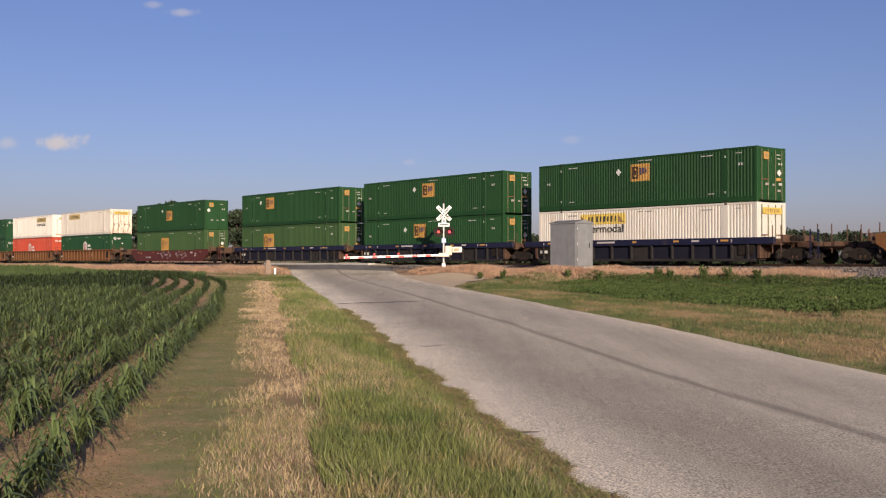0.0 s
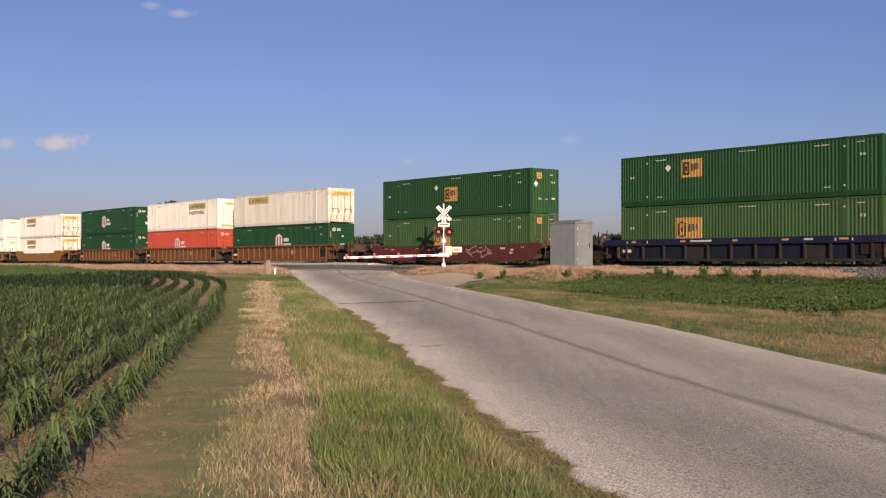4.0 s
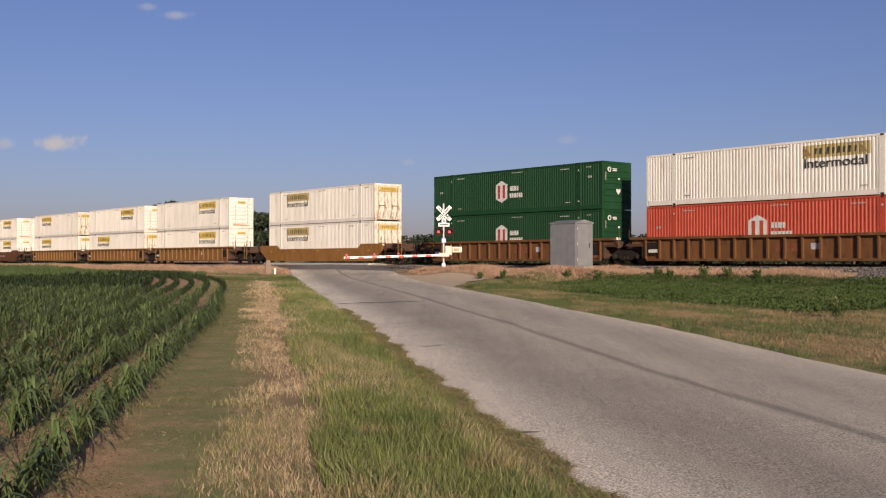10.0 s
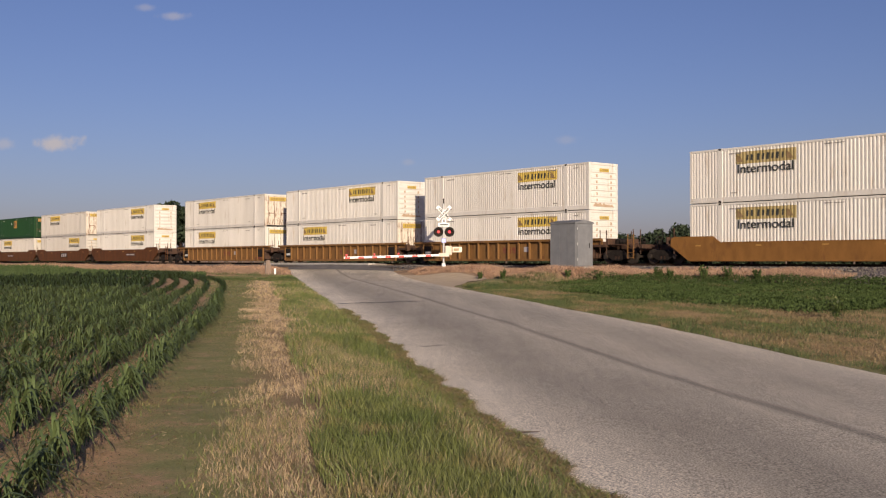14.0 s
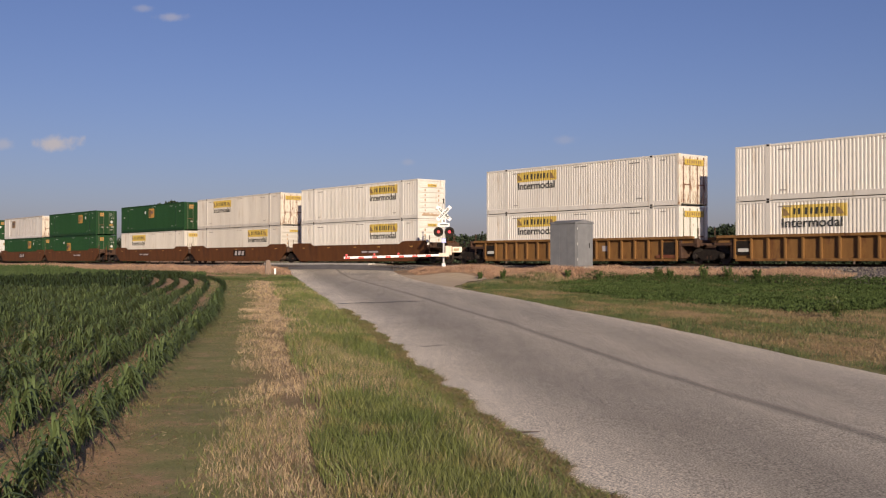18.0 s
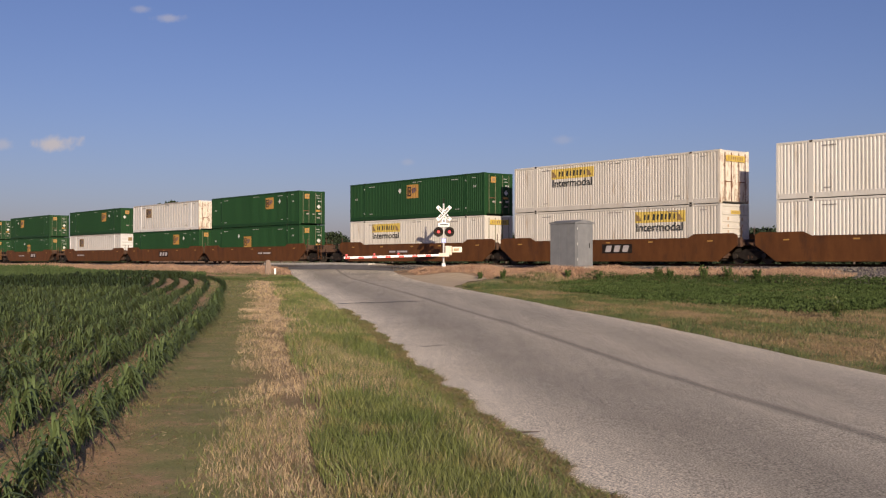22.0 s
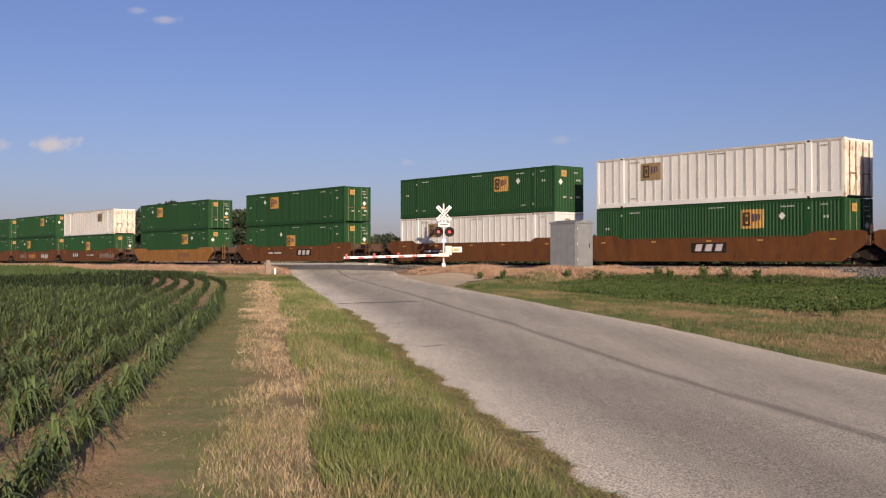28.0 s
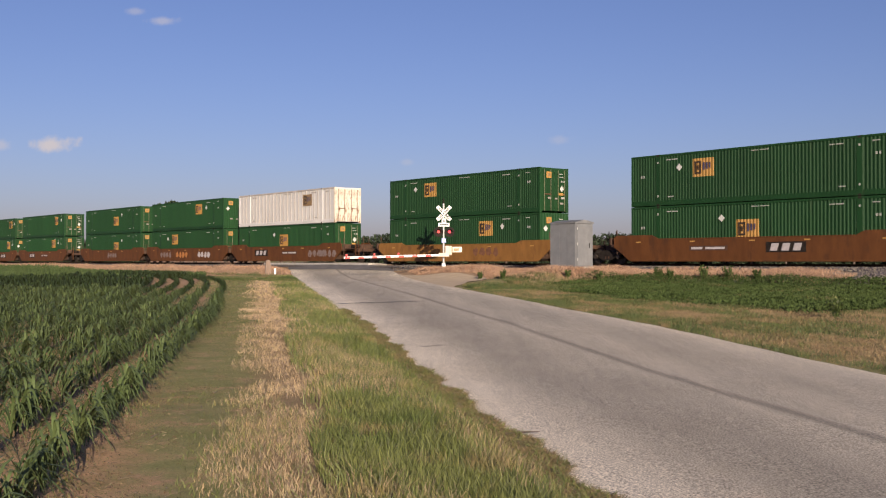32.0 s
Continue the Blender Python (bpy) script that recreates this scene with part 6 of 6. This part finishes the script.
        part("number_bar", shared("number_bar_small", lambda: B(-0.32, 0.32, -0.004, 0.004, -0.09, 0.09), DECAL_WHITE), DECAL_WHITE, pl, at=pose(0, -0.008, -0.12))
        part("data_panel", shared("data_panel", lambda: B(-0.5, 0.5, -0.01, 0.0, -0.36, 0.36), DARK), DARK, sills[0], "black data panel", at=pose(7.5, -yo + 0.04, 0.85))
        if paint is not CAR_BLUE:
            part("white_patch", shared("white_patch", lambda: B(-0.3, 0.3, -0.006, 0.0, -0.16, 0.16), GRAFFITI), GRAFFITI, sills[0], at=pose(2.7, -yo + 0.115, 0.9))
            for x in (0.55, 1.0, 1.45):
                part("stencil_block", shared("stencil_block", lambda: B(-0.16, 0.16, -0.006, 0.0, -0.2, 0.2), RED_FADED), RED_FADED, sills[0], "faded red stencil block", at=pose(x, -yo + 0.116, 0.85))
            part("red_plate", shared("red_plate", lambda: B(-0.75, 0.75, -0.006, 0.0, -0.09, 0.09), RED_FADED), RED_FADED, sills[0], at=pose(7.3, -yo + 0.03, 0.42))
    if graffiti == "scrawl":
        for x in (-0.4, 3.2):
            part("graffiti", shared("graffiti", lambda: scrawl(), GRAFFITI), GRAFFITI, sills[0], "faded white sprayed loops", at=pose(x, -yo - 0.006, 0.80))
        for x, z, w, mat in ((-5.2, 0.55, 0.4, GRAFFITI), (-4.5, 0.55, 0.7, GRAFFITI), (-6.6, 1.0, 0.4, GOLD), (-2.3, 0.95, 0.35, GRAFFITI), (5.6, 1.0, 0.5, GRAFFITI), (6.4, 0.7, 0.3, GRAFFITI), (6.5, 0.9, 0.3, GRAFFITI)):
            part("marking", shared("car_mark_%d" % (w * 100), lambda: B(-w / 2, w / 2, -0.004, 0.0, -0.06, 0.06), mat), mat, sills[0], at=pose(x, -yo - 0.003, z))
    elif graffiti:
        for x, mat, seed in graffiti:
            for k in range(4):
                part("graffiti", shared("spray_%d" % ((seed + k) % 5), lambda: spray((seed + k) % 5), mat), mat, sills[0], "faded sprayed or name-mark patch", at=pose(x - 1.0 + k * 0.68, -yo - 0.006, 0.78))
    return sills


def end_platform(kind):
    bm = bmesh.new()
    if kind == "joint":
        box(bm, -0.5, 0.75, -1.42, 1.42, 0.98, 1.14, 0.02)
        box(bm, -0.5, -0.3, -1.4, 1.4, 0.3, 1.35, 0.02)
        box(bm, 0.3, 1.2, -0.35, 0.35, 0.72, 1.02, 0.02)
        box(bm, 0.55, 0.8, -1.42, -1.2, 0.9, 1.4, 0.02)
    else:
        box(bm, -0.5, 0.9, -1.42, 1.42, 0.98, 1.14, 0.02)
        box(bm, 0.9, 2.95, -0.45, 0.45, 0.72, 1.1, 0.03)
        box(bm, -0.5, -0.3, -1.4, 1.4, 0.3, 1.35, 0.02)
        box(bm, 2.75, 2.98, -1.4, 1.4, 0.88, 1.12, 0.02)
        box(bm, 1.0, 2.7, -1.3, -0.9, 1.1, 1.16)
        box(bm, 0.9, 1.05, -1.4, 1.4, 1.1, 1.5, 0.02)
    return bm


def ladder():
    bm = bmesh.new()
    for k in range(5):
        rod(bm, (-0.22, 0, 0.35 + k * 0.3), (0.22, 0, 0.35 + k * 0.3), 0.015, seg=6)
    for x in (-0.22, 0.22):
        box(bm, x - 0.03, x + 0.03, -0.02, 0.02, 0.3, 1.75)
    return bm


def brake_wheel():
    bm = bmesh.new()
    for k in range(16):
        a0, a1 = k * math.pi / 8, (k + 1) * math.pi / 8
        rod(bm, (0, 0.26 * math.cos(a0), 0.26 * math.sin(a0)), (0, 0.26 * math.cos(a1), 0.26 * math.sin(a1)), 0.02, seg=6)
    for k in range(4):
        a = k * math.pi / 2
        rod(bm, (0, 0, 0), (0, 0.26 * math.cos(a), 0.26 * math.sin(a)), 0.015, seg=6)
    box(bm, -0.08, 0.0, -0.05, 0.05, -0.9, 0.05)
    return bm


def scrawl():
    """One looping sprayed line."""
    bm = bmesh.new()
    n = 120
    pts = []
    for k in range(n + 1):
        u = k / n
        a = u * 2 * math.pi
        pts.append((-1.15 + 2.3 * (0.5 - 0.5 * math.cos(a)) + 0.22 * math.sin(7 * a), 0.22 * math.sin(a) + 0.20 * math.cos(5 * a + 0.6)))
    for k, (x, z) in enumerate(pts[:-1]):
        x1, z1 = pts[k + 1]
        d = Vector((x1 - x, z1 - z))
        nn = Vector((-d.y, d.x)).normalized() * 0.022 if d.length > 1e-6 else Vector((0, 0.022))
        if not k:
            row = [bm.verts.new((x + nn.x, -0.003, z + nn.y)), bm.verts.new((x - nn.x, -0.003, z - nn.y))]
        nxt = [bm.verts.new((x1 + nn.x, -0.003, z1 + nn.y)), bm.verts.new((x1 - nn.x, -0.003, z1 - nn.y))]
        bm.faces.new((row[0], nxt[0], nxt[1], row[1]))
        row = nxt
    bmesh.ops.solidify(bm, geom=bm.faces[:], thickness=0.002)
    return bm


def spray(seed):
    """A ragged sprayed letter-sized patch."""
    rnd = random.Random(seed)
    pts = []
    for k in range(14):
        a = k * 2 * math.pi / 14
        pts.append((0.33 * math.cos(a) * rnd.uniform(0.55, 1.1), 0.34 * math.sin(a) * rnd.uniform(0.6, 1.1)))
    return prism(pts, -0.003, 0.0)


def well_car(centres, style, paint, zb, zm, zr, label, plates=(), graffiti=()):
    """A car of one or three wells; centres: places of the loads along the track at the start."""
    c0 = centres[0]
    car = tagged(new("well_car"), label, "railway car", "well cars of the train")
    for k, c in enumerate(centres):
        fore = "end" if k == 0 else "joint"
        aft = "end" if k == len(centres) - 1 else "joint"
        well_unit(car, c - c0, style, paint, fore, aft, zb, zm, zr, plates[k] if k < len(plates) else None, graffiti[k] if k < len(graffiti) else False)
        if k:
            truck(car, (c + centres[k - 1]) / 2 - c0)
    MOVING.append((car, c0, RAIL_Z))
    return car


def load(centre, upper, lower):
    for spec, z in ((lower, RAIL_Z + 0.36), (upper, RAIL_Z + 0.35 + H + 0.035)):
        paint, style, logo, lx, end, label = spec[:6]
        c = container(paint, style, logo, lx, end, label, *spec[6:])
        MOVING.append((c, centre, z))


G_SQ = "green ribbed steel container with a gold square emblem"
W_BD = "white ribbed container with a yellow name band"
G_HX = "dark green ribbed container with a white hexagon emblem"


def sq(x, end="doors", paint=None, z=2.0):
    return (paint or GREEN, "ribbed", "square", x, end, G_SQ if paint is None else "faded olive-green container with a large gold emblem", False, paint is not None, z)


def bd(x, end="wall", rust=False, plain=False, paint=None, faded=False):
    return (paint or WHITE, "ribbed", "band", x, end, W_BD + (", rusty end doors" if rust else ""), rust, "plain" if plain else "faded" if faded else False)


def hx(x, paint=None):
    return (paint or GREEN_DK, "ribbed", "hex", x, "wall", G_HX if not paint else "red ribbed container with a white hexagon emblem")


def wp(x, rust=False):
    return (GREY_WHITE, "posted", "square", x, "doors" if rust else "wall", "off-white panelled container with grey posts" + (", rusty end" if rust else ""), rust)


UNITS = [
    (-40.15, sq(0.2), bd(-2.7, "doors", paint=WHITE_DULL)),
    (-59.65, sq(-0.0), sq(-1.1)),
    (-79.3, sq(-3.0), sq(-3.3,"doors",GREEN_FADED,1.56)),
    (-103.1, sq(-0.0,"wall",None,1.58), sq(-1.1,"doors",GREEN_FADED,1.56)),
    (-126.9, bd(-3.5, "doors", True, True, WHITE_DULL), hx(0.2)),
    (-146.4, bd(3.7, faded=True), hx(-0.7,RED)),
    (-165.9, hx(-0.9), hx(-0.9)),
    (-189.35, bd(-3.3, "doors", True, faded=True), bd(-3.3, "doors", True, faded=True)),
    (-213.0, bd(3.5), bd(3.5)),
    (-232.4, bd(3.3), bd(-3.6,"doors",True)),
    (-252.25, bd(-3.3,"doors",True), bd(-3.3,"doors")),
    (-275.95, bd(3.7), bd(3.7)),
    (-295.5, bd(-2.9, "doors", True, paint=WHITE_DULL), bd(3.9, paint=WHITE_DULL)),
    (-314.6, sq(0.1), bd(-3.3, "doors", paint=WHITE_DULL)),
    (-338.45, sq(3.1), sq(-1.0, "doors", None, 1.55)),
    (-357.3, wp(-3.9,True), sq(2.9)),
    (-376.95, sq(3.0,"wall"), wp(-4.0)),
    (-400.6, sq(-3.0), sq(-0.2,"doors",None,1.5)),
    (-424.3, sq(-3.3), sq(2.8,"wall")),
    (-448.0, wp(3.9,True), sq(0.0,"doors",None,1.6)),
    (-467.2, sq(2.8,"wall"), sq(-2.6)),
    (-486.5, sq(1.2,"doors",None,1.42), sq(1.2,"doors",None,1.42)),
    (-510.2, sq(5.4), sq(4.3)),
    (-529.7, sq(6.0), sq(5.1,"wall")),
    (-549.3, sq(1.0), sq(1.0)),
]
for centre, upper, lower in UNITS:
    load(centre, upper, lower)
C = [u[0] for u in UNITS]
BLUE = "dark blue three-well articulated container car"
well_car([C[0] + 47.7, C[0] + 23.9], "plain", CAR_ORANGE, 0.17, 1.15, 1.5, "weathered orange container well car, empty end")
well_car(C[0:3], "ribbed", CAR_BLUE, 0.16, 1.38, 1.38, BLUE)
well_car(C[3:4], "plain", CAR_MAROON, 0.17, 1.22, 1.32, "maroon single well car with faded sprayed scrawls", (), ("scrawl",))
well_car(C[4:7], "ribbed", CAR_ORANGE, 0.17, 1.5, 1.5, "weathered orange ribbed three-well car")
well_car(C[7:8], "plain", CAR_TAN, 0.17, 1.15, 1.5, "weathered orange smooth-sided well car")
well_car(C[8:11], "ribbed", CAR_YELLOW, 0.17, 1.5, 1.5, "weathered ochre ribbed three-well car")
BROWN = "rust-brown smooth-sided three-well container car"
well_car(C[11:14], "plain", CAR_BROWN, 0.16, 1.40, 1.64, BROWN, ((None, 2.2), (0.9, None), (None, -1.5)))
well_car(C[14:17], "plain", CAR_BROWN, 0.16, 1.40, 1.64, BROWN, ((None, 2.4), (0.2, None), (None, -3.9)))
well_car(C[17:18], "plain", CAR_BROWN, 0.16, 1.40, 1.64, "rust-brown smooth-sided single well car", (2.2,))
# the rust-red patches here stand in for a worn name mark
well_car(C[18:19], "plain", CAR_TAN, 0.16, 1.30, 1.5, "weathered orange smooth-sided single well car", (None,), (((3.0, RUST, 1),),))
well_car(C[19:22], "plain", CAR_BROWN, 0.16, 1.40, 1.64, "rust-brown three-well car with sprayed patches", (-3.6, None, None), (((5.6, SPRAY_GREY, 0), (7.2, SPRAY_GREY, 2)), ((-4.4, SPRAY_GREY, 1), (-0.6, SPRAY_ORANGE, 3), (4.3, GRAFFITI, 2)), ((0.5, SPRAY_GREY, 0),)))
well_car(C[22:25], "plain", CAR_BROWN, 0.16, 1.40, 1.64, BROWN, (-3.6, 3.2, 3.2))


# ---- what moves ----
def motions():
    for thing, s0, z in MOVING:
        walk(thing, [(t, tpose(s0 + SPEED * t, 0, z)) for t in (0, 8, 16, 24, 32)])
    for cloud, a, b in CLOUDS:
        walk(cloud, [(0, pose(*a)), (32, pose(*b))])
    walk(FLYER, [(t, pose(x, y, z, 0, 24, 180)) for t, x, y, z in FLYER_WAY])
    turns = SPEED * 32.0 / 0.42
    n = int(turns / 1.4) + 1
    first = WHEELSETS[0]
    walk(first, [(32.0 * k / n, Matrix.Rotation(turns * k / n, 4, "Y")) for k in range(n + 1)])
    for w in WHEELSETS[1:]:
        w.rotation_mode = "QUATERNION"
        w.animation_data_create()
        w.animation_data.action = first.animation_data.action
        w.animation_data.action_slot = first.animation_data.action_slot


motions()
